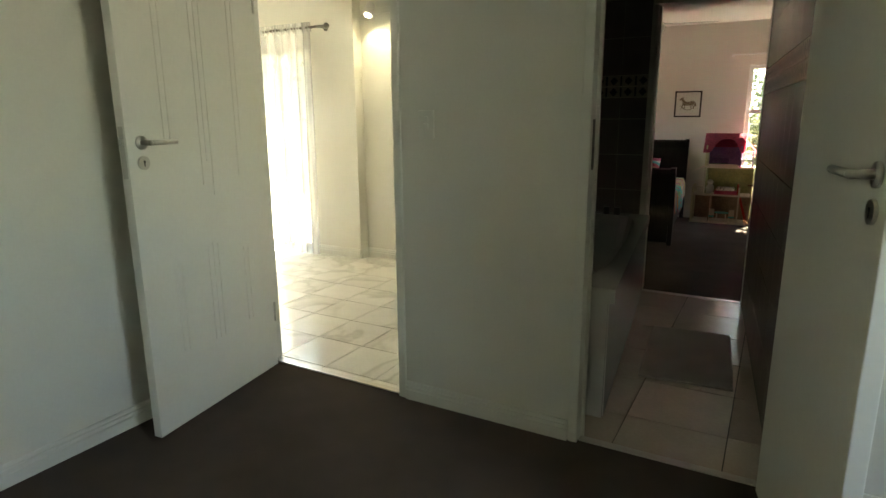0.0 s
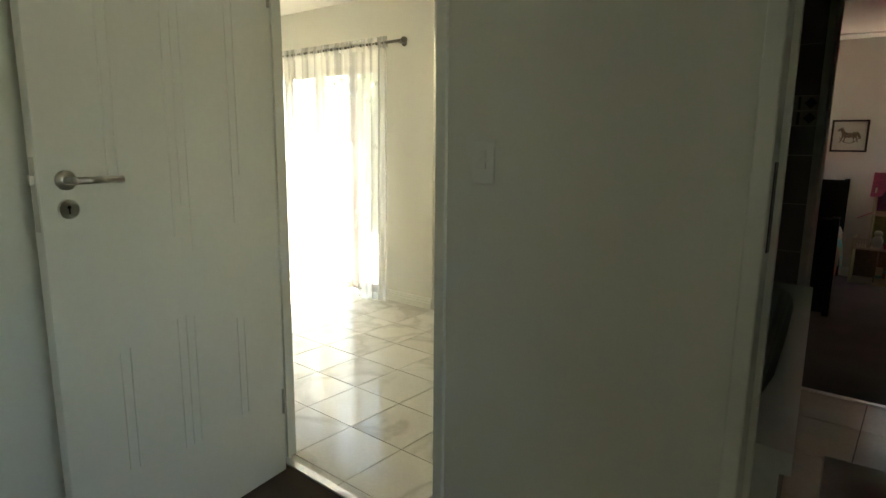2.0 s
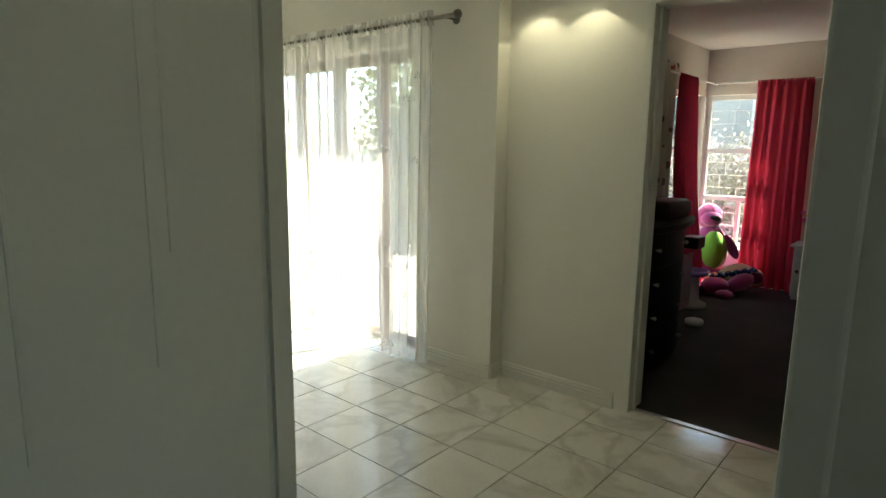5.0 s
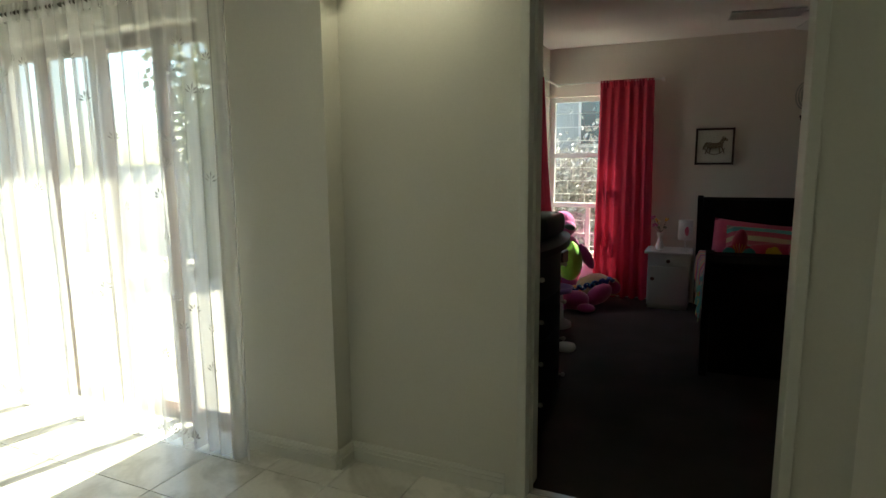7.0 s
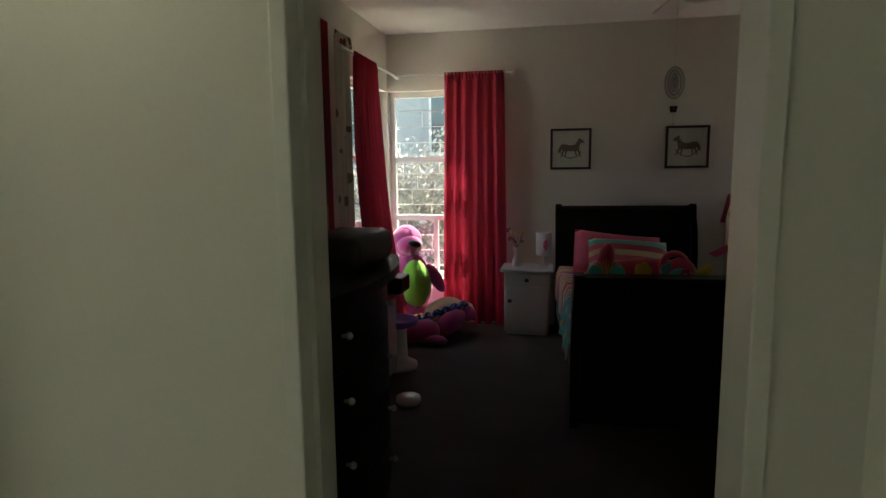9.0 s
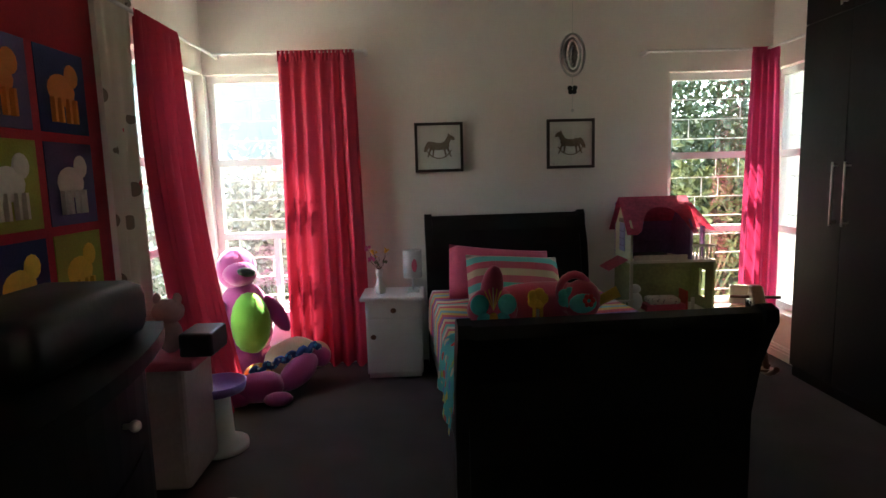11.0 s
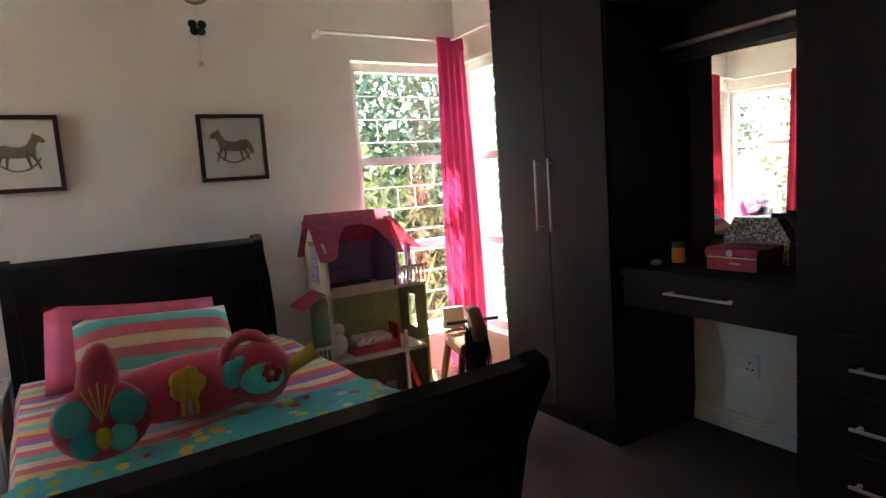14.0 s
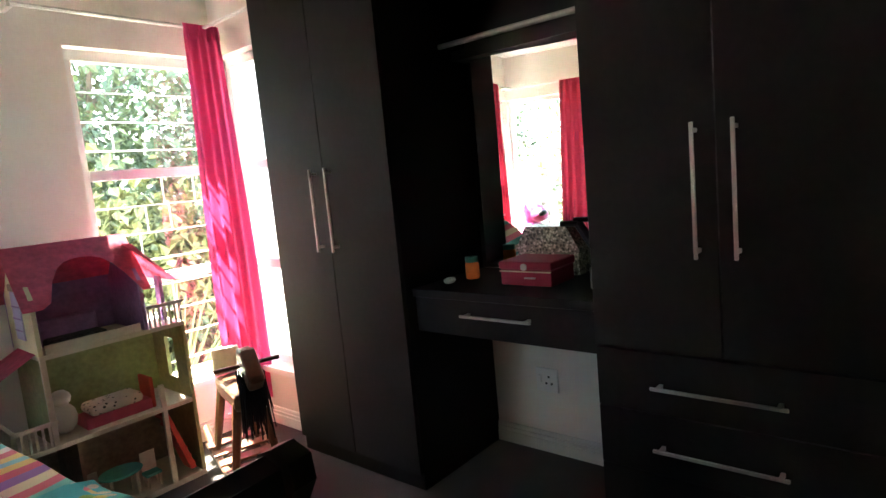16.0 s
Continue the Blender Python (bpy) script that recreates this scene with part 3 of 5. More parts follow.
spot = thing("wall_spotlight", "white twin spotlight fitting shining on the wall", "wall lamp", (-1.9, Y2, 2.16))
part("mount", B(-2.13, Y2 - 0.03, 2.13, -1.67, Y2, 2.18, 0.006), GLOSS, spot)
for x in (-2.05, -1.75):
    b = bmesh.new()
    lathe(b, [(0.025, 0.0), (0.035, 0.01), (0.05, 0.1), (0.052, 0.11)], (0, 0, 0), 18)
    head = part("lamp_head", b, WHITE, spot, "white conical lamp shade", True)
    head.matrix_basis = pose(x, Y2 - 0.11, 2.2, 155, 0, 0)
    b = bmesh.new()
    blob(b, (0, 0, 0.09), 0.035, 10)
    bulb = part("bulb", b, LAMPG, head, "", True)
    lt = new("spot_bulb", bpy.data.lights.new("spot_bulb", "SPOT"))
    lt.data.energy, lt.data.spot_size, lt.data.color, lt.data.shadow_soft_size = 0.4, radians(95), (1, 0.9, 0.7), 0.02
    lt.matrix_world = look((x, Y2 - 0.15, 2.08), (x, Y2 - 0.02, 1.7))

cab = thing("side_cabinet", "dark brown wooden cabinet on turned legs by the hall wall", "cabinet", (-3.95, 2.9, 0))
part("body", B(-4.3, 2.52, 0.2, -3.72, 3.0, 0.85, 0.01), HORSEW, cab)
part("top", B(-4.33, 2.5, 0.85, -3.69, 3.03, 0.88, 0.008), HORSEW, cab)
for x, y in ((-4.27, 2.55), (-3.75, 2.55), (-4.27, 2.97), (-3.75, 2.97)):
    b = bmesh.new()
    rod(b, (x, y, 0), (x, y, 0.2), 0.018, 8, 0.028)
    part("leg", b, HORSEW, cab)

# ---- bathroom ----
bath = thing("bathtub", "white built-in bathtub with a panelled side", "bathtub", (0.1, 3.4, 0))
BX, BY0, BY1, BZ = 0.50, 2.58, 4.56, 0.582
part("side_panel", B(BX - 0.05, BY0 + 0.02, 0, BX - 0.025, BY1, BZ - 0.06, 0.002), BATHM, bath)
part("end_panel", B(-0.39, BY0, 0, BX - 0.03, BY0 + 0.02, BZ - 0.06, 0.002), BATHM, bath)
b = bmesh.new()
outer = [(-0.395, BY0 - 0.01), (BX, BY0 - 0.01), (BX, BY1), (-0.395, BY1)]
inner, low = [], []
for k in range(24):
    t = 2 * math.pi * k / 24
    c, s_ = math.cos(t), math.sin(t)
    e = 0.45
    px, py = math.copysign(abs(c) ** e, c), math.copysign(abs(s_) ** e, s_)
    cx, cy = (BX - 0.395) / 2, (BY0 + BY1) / 2
    inner.append(b.verts.new((cx + px * 0.37, cy + py * 0.9, BZ)))
    low.append(b.verts.new((cx + px * 0.27, cy + py * 0.7, 0.16)))
rim = []
for k in range(24):
    t = 2 * math.pi * k / 24
    c, s_ = math.cos(t), math.sin(t)
    m_ = max(abs(c), abs(s_))
    rim.append(b.verts.new(((BX - 0.395) / 2 + c / m_ * (BX + 0.395) / 2, (BY0 + BY1) / 2 + s_ / m_ * (BY1 - BY0 + 0.01) / 2, BZ)))
down = [b.verts.new(v.co - Vector((0, 0, 0.06))) for v in rim]
for k in range(24):
    j = (k + 1) % 24
    b.faces.new((rim[k], rim[j], inner[j], inner[k]))
    b.faces.new((inner[k], inner[j], low[j], low[k]))
    b.faces.new((down[k], down[j], rim[j], rim[k]))
b.faces.new(low)
part("tub", b, BATHM, bath, "white acrylic tub with a wide rim")
for x in (0.1, 0.2):
    b = bmesh.new()
    rod(b, (x, 4.5, BZ), (x, 4.5, BZ + 0.05), 0.03, 14)
    part("tap", b, DARKST, bath, "dark tap head on the rim")
# the tub narrows towards its far end
for piece in bath.children:
    for v in piece.data.vertices:
        v.co.x -= 0.23 * (v.co.x + 0.395) / 0.895 * (v.co.y - BY0) / (BY1 - BY0)
mt = thing("bath_mat", "pale beige bath mat on the tiled floor", "bath mat", (0.75, 3.5, 0))
mt.rotation_euler = (0, 0, radians(4.5))
b = B(0.49, 3.10, 0.002, 0.92, 3.88, 0.014, 0.005)
part("towelling_sheet", b, mat("pale_towelling", (0.55, 0.5, 0.46), 0.95, bump=0.9, fine=250), mt)
b = bmesh.new()
lathe(b, [(0.022, 0), (0.022, 0.1)], (0, 0, 0), 16)
roll = part("toilet_roll", b, WHITE, None)
tagged(roll, "white toilet roll on a wall holder", "toilet roll")
roll.matrix_basis = pose(1.075, 3.6, 0.72, 90, 0, 0)
b = bmesh.new()
rod(b, (1.12, 3.65, 0.78), (1.06, 3.65, 0.78), 0.012, 8)
rod(b, (1.075, 3.68, 0.72), (1.075, 3.46, 0.72), 0.006, 8)
rod(b, (1.06, 3.65, 0.78), (1.075, 3.65, 0.72), 0.006, 8)
tagged(part("roll_holder", b, STEEL), "chrome toilet roll holder on the tiles", "holder")

# ---- bedroom windows ----


def pane_grid(name, axis, lo, hi, at, z0, z1, rails, mull, label, bars):
    """A corner-window half: white frame, panes and burglar bars. axis 0: along x at y=at; 1: along y at x=at."""
    w = thing(name, label, "", ((lo + hi) / 2, at, z0) if axis == 0 else (at, (lo + hi) / 2, z0))
    w["kind"] = "structure"

    def bx(bm, a0, a1, d0, d1, za, zb):
        if axis == 0:
            return box(bm, a0, at + d0, za, a1, at + d1, zb)
        return box(bm, at + d0, a0, za, at + d1, a1, zb)
    sg = 1 if (axis == 0 or at > 0) else -1
    d = (0.06 * sg, 0.11 * sg)
    b = bmesh.new()
    bx(b, lo, hi, *d, z1 - 0.045, z1)
    bx(b, lo, hi, *d, z0, z0 + 0.045)
    for a in (lo, hi - 0.045):
        bx(b, a, a + 0.045, *d, z0 + 0.046, z1 - 0.046)
    for z in rails:
        bx(b, lo + 0.046, hi - 0.046, d[0] - 0.004 * sg, d[1], z - 0.022, z + 0.022)
    for a in mull:
        bx(b, a - 0.018, a + 0.018, *d, z0 + 0.046, rails[0] - 0.023)
    part("window_frame", b, WHITE, w)
    edges = [z0 + 0.045, *sorted(rails), z1 - 0.045]
    for za, zb in zip(edges, edges[1:]):
        p = part("pane", bx(bmesh.new(), lo + 0.045, hi - 0.045, 0.084 * sg, 0.088 * sg, za + 0.001, zb - 0.001), GLASS, w)
        p.visible_shadow = False
    part("window_sill", bx(bmesh.new(), lo - (0.03 if axis == 0 and lo > 0 else 0), hi, -0.02 * sg, 0.058 * sg, z0 - 0.03, z0 - 0.001), WHITE, w)
    b = bmesh.new()
    n = max(2, int((hi - lo) / 0.16))
    z = z0 + 0.08
    r_ = random.Random(int(abs(lo) * 100) + axis)
    levels = []
    while z < z1 - 0.04:
        levels.append(z)
        z += bars
    for z in levels:
        bx(b, lo, hi, 0.150 * sg, 0.157 * sg, z, z + 0.007)
    for za, zb in zip(levels, levels[1:]):
        for k in range(n):
            if r_.random() < 0.45:
                a = lo + (k + r_.random() * 0.8) * (hi - lo) / n
                bx(b, a, a + 0.006, 0.151 * sg, 0.156 * sg, za, zb)
    part("burglar_bars", b, WHITE, w, "white welded burglar bars")
    return w


pane_grid("window_3", 0, NWW[0], NWW[1], Y3, 0.36, 1.89, [0.86, 1.34], [-1.95], "white framed corner window with burglar bars", 0.13)
pane_grid("window_4", 1, 7.30, Y3, XW, 0.36, 1.89, [0.86, 1.34], [7.8], "white framed corner window with burglar bars", 0.13)
pane_grid("window_5", 0, NEW[0], NEW[1], Y3, 0.30, 1.845, [0.82, 1.31], [], "white framed corner window with burglar bars", 0.13)
pane_grid("window_6", 1, 7.74, Y3, XE, 0.30, 1.845, [0.82, 1.31], [], "white framed corner window with burglar bars", 0.13)
struct("window_post_1", B(XW - 0.13, Y3 + 0.001, 0.36, XW - 0.0, Y3 + 0.13, 1.89, 0.004), WHITE, "white corner post")
struct("window_post_2", B(XE + 0.0, Y3 + 0.001, 0.30, XE + 0.13, Y3 + 0.13, 1.845, 0.004), WHITE, "white corner post")

rng = random.Random(11)


def red_curtain(a, b, z0, z1, mtl, label, folds=6, depth=0.035, gather=0.1, flare=0.0, sweep=(0, 0)):
    c = thing("curtain", label, "curtain", ((a[0] + b[0]) / 2, (a[1] + b[1]) / 2, z0), "bedroom curtains")
    cloth("drape", a, b, z0, z1, depth, folds, mtl, c, rng, gather, flare=flare, sweep=sweep)
    cloth("pleat_header", (a[0], a[1] - 0.003), (b[0], b[1] - 0.003), z1 - 0.03, z1 + 0.035, 0.012, folds * 3, mtl, c, rng, nz=2)
    return c


red_curtain((-1.83, 8.13), (-1.365, 8.13), 0.02, 1.97, RED, "crimson pleated curtain lit through from behind", 6, 0.04, 0.0, 0.12)
red_curtain((-2.22, 7.62), (-2.22, 7.15), 0.02, 1.97, RED, "crimson pleated curtain beside the corner window", 6, 0.04, 0.0, 0.2, (0.2, -0.02))
red_curtain((-2.25, 7.18), (-2.25, 6.90), 0.1, 2.05, PRINT, "cream curtain printed with red butterflies", 3, 0.025)
red_curtain((1.10, 8.12), (1.275, 8.12), 0.12, 1.93, PINKC, "hot pink curtain gathered in the corner", 4, 0.035, -0.1, 0.45)


def track(pts, label):
    c = thing("curtain_track", label, "curtain track", pts[0])
    for p, q in zip(pts, pts[1:]):
        b = bmesh.new()
        rod(b, p, q, 0.009, 8)
        part("rail", b, WHITE, c)
    for p in pts[:2]:
        part("bracket", B(p[0] - 0.01, p[1], p[2] - 0.012, p[0] + 0.01, p[1] + 0.1, p[2] + 0.012), WHITE, c)


track([(-1.30, 8.14, 1.995), (-2.235, 8.14, 1.995), (-2.235, 6.95, 1.995)], "white curtain track round the window corner")
track([(0.45, 8.14, 1.955), (1.205, 8.14, 1.955), (1.205, 7.75, 1.955)], "white curtain track round the window corner")

# ---- bed ----
BEDX, BEDY = -0.392, 7.22
bed = thing("bed", "espresso wooden sleigh bed made up with striped bedding", "bed", (BEDX, BEDY, 0))
W2, YH, YF = 0.512, 8.10, 6.31


def sleigh(profile, x0, x1, y, sign):
    pts = [(y + sign * d, z) for d, z in profile]
    return prism(bmesh.new(), pts, 0, x0, x1)


HEADP = [(0, 0.05), (0.0, 0.55), (0.03, 0.75), (0.06, 0.86), (0.075, 0.93), (0.07, 0.965), (0.04, 0.975), (0.02, 0.95), (0.015, 0.88), (-0.01, 0.78), (-0.035, 0.6), (-0.04, 0.05)]
FOOTP = [(0, 0.03), (0.0, 0.40), (0.025, 0.55), (0.07, 0.66), (0.10, 0.72), (0.095, 0.762), (0.06, 0.776), (0.03, 0.762), (0.015, 0.70), (-0.015, 0.6), (-0.04, 0.42), (-0.04, 0.03)]
part("headboard", sleigh(HEADP, BEDX - W2 + 0.045, BEDX + W2 - 0.045, YH - 0.045, 1), BLACKW, bed)
part("footboard", sleigh(FOOTP, BEDX - W2 + 0.015, BEDX + W2 - 0.045, YF, -1), BLACKW, bed)
for x in (BEDX - W2, BEDX + W2 - 0.045):
    grow = [(d * 1.12 + (0.008 if d > 0 else -0.008), z + (0.012 if z > 0.5 else -0.03)) for d, z in HEADP]
    part("head_post", sleigh(grow, x, x + 0.045, YH - 0.045, 1), BLACKW, bed)
    grow = [(d * 1.12 + (0.008 if d > 0 else -0.008), z + (0.012 if z > 0.5 else -0.03)) for d, z in FOOTP]
    xf = x - 0.03 if x < BEDX else x
    part("foot_post", sleigh(grow, xf, xf + 0.045, YF, -1), BLACKW, bed)
    part("side_rail", B(x + 0.006, YF + 0.02, 0.16, x + 0.034, YH - 0.07, 0.36, 0.004), BLACKW, bed)
bed.rotation_euler = (0, 0, radians(4.0))

ROTB = Matrix.Translation((BEDX, BEDY, 0)) @ pose(0, 0, 0, 0, 0, 4.0) @ Matrix.Translation((-BEDX, -BEDY, 0))


def turn_with_bed(ob, around=None):
    for v in ob.data.vertices:
        v.co = ROTB @ v.co
    return ob


mt = tagged(part("mattress", B(BEDX - 0.47, YF + 0.06, 0.2, BEDX + 0.47, YH - 0.11, 0.50, 0.04), WHITE), "white single mattress on the bed", "mattress")
turn_with_bed(mt)
# bedspread: a draped sheet over the mattress
b = bmesh.new()
grid = []
N, M = 26, 34
for j in range(M + 1):
    y = YF + 0.05 + (YH - 0.12 - YF - 0.05) * j / M
    row = []
    for i in range(N + 1):
        u = i / N * 2 - 1
        flat = 0.485
        s_ = u * 0.70
        x = max(-flat, min(flat, s_))
        over = max(0, abs(s_) - flat)
        z = 0.525 + 0.014 * noise.noise(Vector((s_ * 5, y * 5, 1))) - over
        x += math.copysign(min(over, 0.02) + over * 0.1 * (0.5 + noise.noise(Vector((y * 8, u, 0)))), s_) if over else 0
        row.append(b.verts.new((BEDX + x, y, z)))
    grid.append(row)
for r0, r1 in zip(grid, grid[1:]):
    for i in range(N):
        b.faces.new((r0[i], r0[i + 1], r1[i + 1], r1[i]))
turn_with_bed(tagged(part("bedspread", b, STRIPES, None, "", True), "rainbow striped bedspread draped over the mattress", "bedspread"))
b = bmesh.new()
grid = []
for j in range(13):
    y = 6.46 + 0.52 * j / 12
    row = []
    for i in range(N + 1):
        u = i / N * 2 - 1
        s_ = u * 0.74
        x = max(-0.495, min(0.495, s_))
        over = max(0, abs(s_) - 0.495)
        z = 0.546 + 0.018 * noise.noise(Vector((s_ * 6, y * 6, 4))) - over
        x += math.copysign(min(over, 0.03) + over * 0.15 * (0.6 + noise.noise(Vector((y * 9, u, 0)))), s_) if over else 0
        row.append(b.verts.new((BEDX + x, y + 0.05 * math.sin(u * 3), z)))
    grid.append(row)
for r0, r1 in zip(grid, grid[1:]):
    for i in range(N):
        b.faces.new((r0[i], r0[i + 1], r1[i + 1], r1[i]))
turn_with_bed(tagged(part("throw", b, FLOWER, None, "", True), "turquoise flowered throw folded over the foot of the bed", "throw"))


def pillow_bm(w, h, t):
    bm = bmesh.new()
    n = 12
    top, bot = [], []
    for j in range(n + 1):
        r0, r1 = [], []
        for i in range(n + 1):
            u, v = i / n * 2 - 1, j / n * 2 - 1
            puff = max(0, (1 - u ** 4) * (1 - v ** 4)) ** 0.6
            pinch = 1 - 0.06 * (1 - u * u) * abs(v) - 0.0
            x, y = u * w / 2 * (1 - 0.05 * (1 - v * v) * 0), v * h / 2 * pinch
            z = t / 2 * puff * (1 + 0.15 * noise.noise(Vector((u * 2, v * 2, w))))
            r0.append(bm.verts.new((x, y, z)))
            r1.append(bm.verts.new((x, y, -z)))
        top.append(r0)
        bot.append(r1)
    for g in (top, bot):
        for a, c in zip(g, g[1:]):
            for i in range(n):
                bm.faces.new((a[i], a[i + 1], c[i + 1], c[i]))
    bmesh.ops.remove_doubles(bm, verts=bm.verts, dist=0.0005)
    return bm


p = tagged(part("pillow", pillow_bm(0.60, 0.36, 0.12), PINK, None, "", True), "plain hot pink pillow against the headboard", "pillow")
p.matrix_basis = ROTB @ pose(-0.49, 7.80, 0.645, 52, 6, 0)
p = tagged(part("pillow", pillow_bm(0.53, 0.36, 0.13), PILLOWS, None, "", True), "striped pillow leaning on the pink pillow", "pillow")
p.matrix_basis = ROTB @ pose(-0.44, 7.64, 0.625, 46, 4, 0)
c = thing("bolster_cushion", "long pink plush bolster with felt flower and popcorn motifs", "cushion", (-0.36, 7.62, 0.56))
b = bmesh.new()
blob(b, (-0.36, 7.62, 0.565), (0.33, 0.075, 0.09), 18)
part("bolster", b, PLUSHP, c, "", True)
for cx, cz, mtl, rr in ((-0.41, 0.595, YELLOW, 0.055), (-0.25, 0.595, TEAL, 0.055)):
    for k in range(5):
        b = bmesh.new()
        a_ = k * 1.256
        blob(b, (cx + rr * 0.5 * math.cos(a_), 7.535 + 0.3 * (cz - 0.6) * 0, cz + rr * 0.4 * math.sin(a_)), (rr * 0.55, 0.012, rr * 0.5), 8)
        part("felt_puff", b, mtl, c)
for k in range(3):
    b = B(-0.435 + k * 0.02, 7.532, 0.51, -0.421 + k * 0.02, 7.546, 0.575)
    part("felt_stripe", b, WHITE if k % 2 else YELLOW, c)
c.location, c.scale = (-0.41, 7.10, 0.625), (0.88, 1.0, 1.05)
c = thing("butterfly_cushion", "pink plush butterfly cushion with turquoise wings", "cushion", (-0.55, 7.50, 0.58))
b = bmesh.new()
blob(b, (-0.55, 7.50, 0.565), (0.17, 0.05, 0.11), 16)
blob(b, (-0.55, 7.51, 0.66), (0.075, 0.045, 0.12), 14, (0, 15, 0))
part("body", b, PLUSHP, c, "", True)
for dx, dz, rx_, rz_ in ((-0.09, 0.03, 0.062, 0.05), (0.09, 0.03, 0.062, 0.05), (-0.06, -0.045, 0.05, 0.04), (0.06, -0.045, 0.05, 0.04)):
    b = bmesh.new()
    blob(b, (-0.55 + dx, 7.455, 0.57 + dz), (rx_, 0.015, rz_), 12)
    part("wing", b, TEAL, c, "turquoise felt wing", True)
b = bmesh.new()
blob(b, (-0.55, 7.448, 0.535), (0.03, 0.016, 0.03), 10)
part("felt_heart", b, YELLOW, c, "", True)
for dx in (-0.05, -0.025, 0, 0.025, 0.05):
    b = bmesh.new()
    rod(b, (-0.55, 7.452, 0.575), (-0.55 + dx * 1.1, 7.462, 0.68 - abs(dx) * 0.3), 0.003, 6)
    part("stitch", b, YELLOW if dx else CREAM, c)
c.location, c.scale = (-0.665, 6.98, 0.64), (0.68, 1.0, 0.95)
c = thing("watering_can_cushion", "plush watering can cushion with a red flower", "cushion", (-0.05, 7.50, 0.57))
b = bmesh.new()
blob(b, (-0.05, 7.50, 0.575), (0.105, 0.06, 0.105), 16)
part("body", b, PLUSHP, c, "", True)
b = bmesh.new()
tube(b, [(-0.09 + 0.085 * math.cos(math.pi * (k / 10 * 1.25 + 0.1)), 7.50, 0.61 + 0.095 * math.sin(math.pi * (k / 10 * 1.25 + 0.1))) for k in range(11)], 0.02, False, 10)
part("plush_handle", b, PLUSHP, c, "", True)
b = bmesh.new()
rod(b, (0.03, 7.50, 0.56), (0.14, 7.47, 0.62), 0.022, 10, 0.03)
part("spout", b, YELLOW, c, "yellow plush spout", True)
b = bmesh.new()
blob(b, (-0.06, 7.445, 0.57), (0.075, 0.012, 0.05), 12)
part("felt_patch", b, TEAL, c, "turquoise felt patch", True)
for k in range(6):
    b = bmesh.new()
    blob(b, (-0.03 + 0.022 * math.cos(k * 1.047), 7.436, 0.585 + 0.022 * math.sin(k * 1.047)), (0.014, 0.008, 0.014), 8)
    part("petal", b, mat("red_felt", (0.6, 0.03, 0.03), 0.9) if k == 0 else bpy.data.materials["red_felt"], c)
c.location, c.scale = (-0.245, 7.04, 0.64), (0.85, 1.0, 0.92)
# ---- built-in cupboards ----
XF = 1.165


def bar_handle(parent, a, b, out=0.03):
    a, b = Vector(a), Vector(b)
    n = Vector((-out, 0, 0))
    d = (b - a).normalized()
    bm = bmesh.new()
    w = Vector((0.006, 0.006, 0.006))
    lo, hi = a + n, b + n
    box(bm, *[min(p, q) - 0.0045 for p, q in zip(lo, hi)], *[max(p, q) + 0.0045 for p, q in zip(lo, hi)], 0.002)
    for p in (a + d * 0.015, b - d * 0.015):
        box(bm, p.x - out, p.y - 0.005, p.z - 0.005, p.x, p.y + 0.005, p.z + 0.005)
    return part("handle", bm, STEEL, parent, "brushed steel bar handle")


def cupboard(y0, y1, label, z0=0.07, drawers=0):
    c = thing("wardrobe", label, "wardrobe", ((XF + XA) / 2, (y0 + y1) / 2, 0), "built-in cupboards")
    part("body", B(XF + 0.02, y0 + 0.001, 0.0, XA - 0.004, y1 - 0.001, H_B - 0.004), WARD, c)
    base = 0.665 if drawers else 0.07
    ym = (y0 + y1) / 2
    for ya, yb, hy in ((y0 + 0.002, ym - 0.0015, ym - 0.045), (ym + 0.0015, y1 - 0.002, ym + 0.045)):
        d = part("door", B(XF, ya, base, XF + 0.018, yb, 1.985, 0.0015), WARD, c)
        bar_handle(d, (XF, hy, 0.922), (XF, hy, 1.24))
        d = part("upper_door", B(XF, ya, 1.99, XF + 0.018, yb, H_B - 0.01, 0.0015), WARD, c)
        bar_handle(d, (XF, hy, 2.02), (XF, hy, 2.14))
    for k in range(drawers):
        zt = 0.66 - k * 0.172
        d = part("drawer", B(XF, y0 + 0.002, zt - 0.168, XF + 0.018, y1 - 0.002, zt, 0.0015), WARD, c)
        bar_handle(d, (XF, ym - 0.14, zt - 0.088), (XF, ym + 0.17, zt - 0.088))
    return c


cupboard(6.97, 7.70, "dark wenge double wardrobe beside the corner window")
cupboard(5.56, 6.232, "dark wenge wardrobe with drawers below", drawers=3)
cupboard(4.80, 5.555, "dark wenge wardrobe with drawers below", drawers=3)
desk = thing("dressing_table", "dark wenge dressing niche with mirror, drawer and shelf", "dressing table", (1.43, 6.63, 0))
NY0, NY1, DZ = 6.234, 6.968, 0.775
part("top", B(XF + 0.05, NY0, DZ - 0.03, XA - 0.03, NY1, DZ, 0.003), WARD, desk)
dr = part("drawer", B(XF + 0.06, NY0 + 0.004, DZ - 0.16, XF + 0.078, NY1 - 0.004, DZ - 0.033, 0.0015), WARD, desk)
bar_handle(dr, (XF + 0.06, 6.465, DZ - 0.08), (XF + 0.06, 6.735, DZ - 0.08))
part("drawer_box", B(XF + 0.08, NY0 + 0.01, DZ - 0.155, XA - 0.05, NY1 - 0.01, DZ - 0.034), WARDIN, desk)
part("back_panel", B(XA - 0.028, NY0, DZ, XA - 0.004, NY1, 1.83), WARDIN, desk)
part("niche_ceiling", B(XF + 0.02, NY0, 1.83, XA - 0.004, NY1, 1.87), WARD, desk)
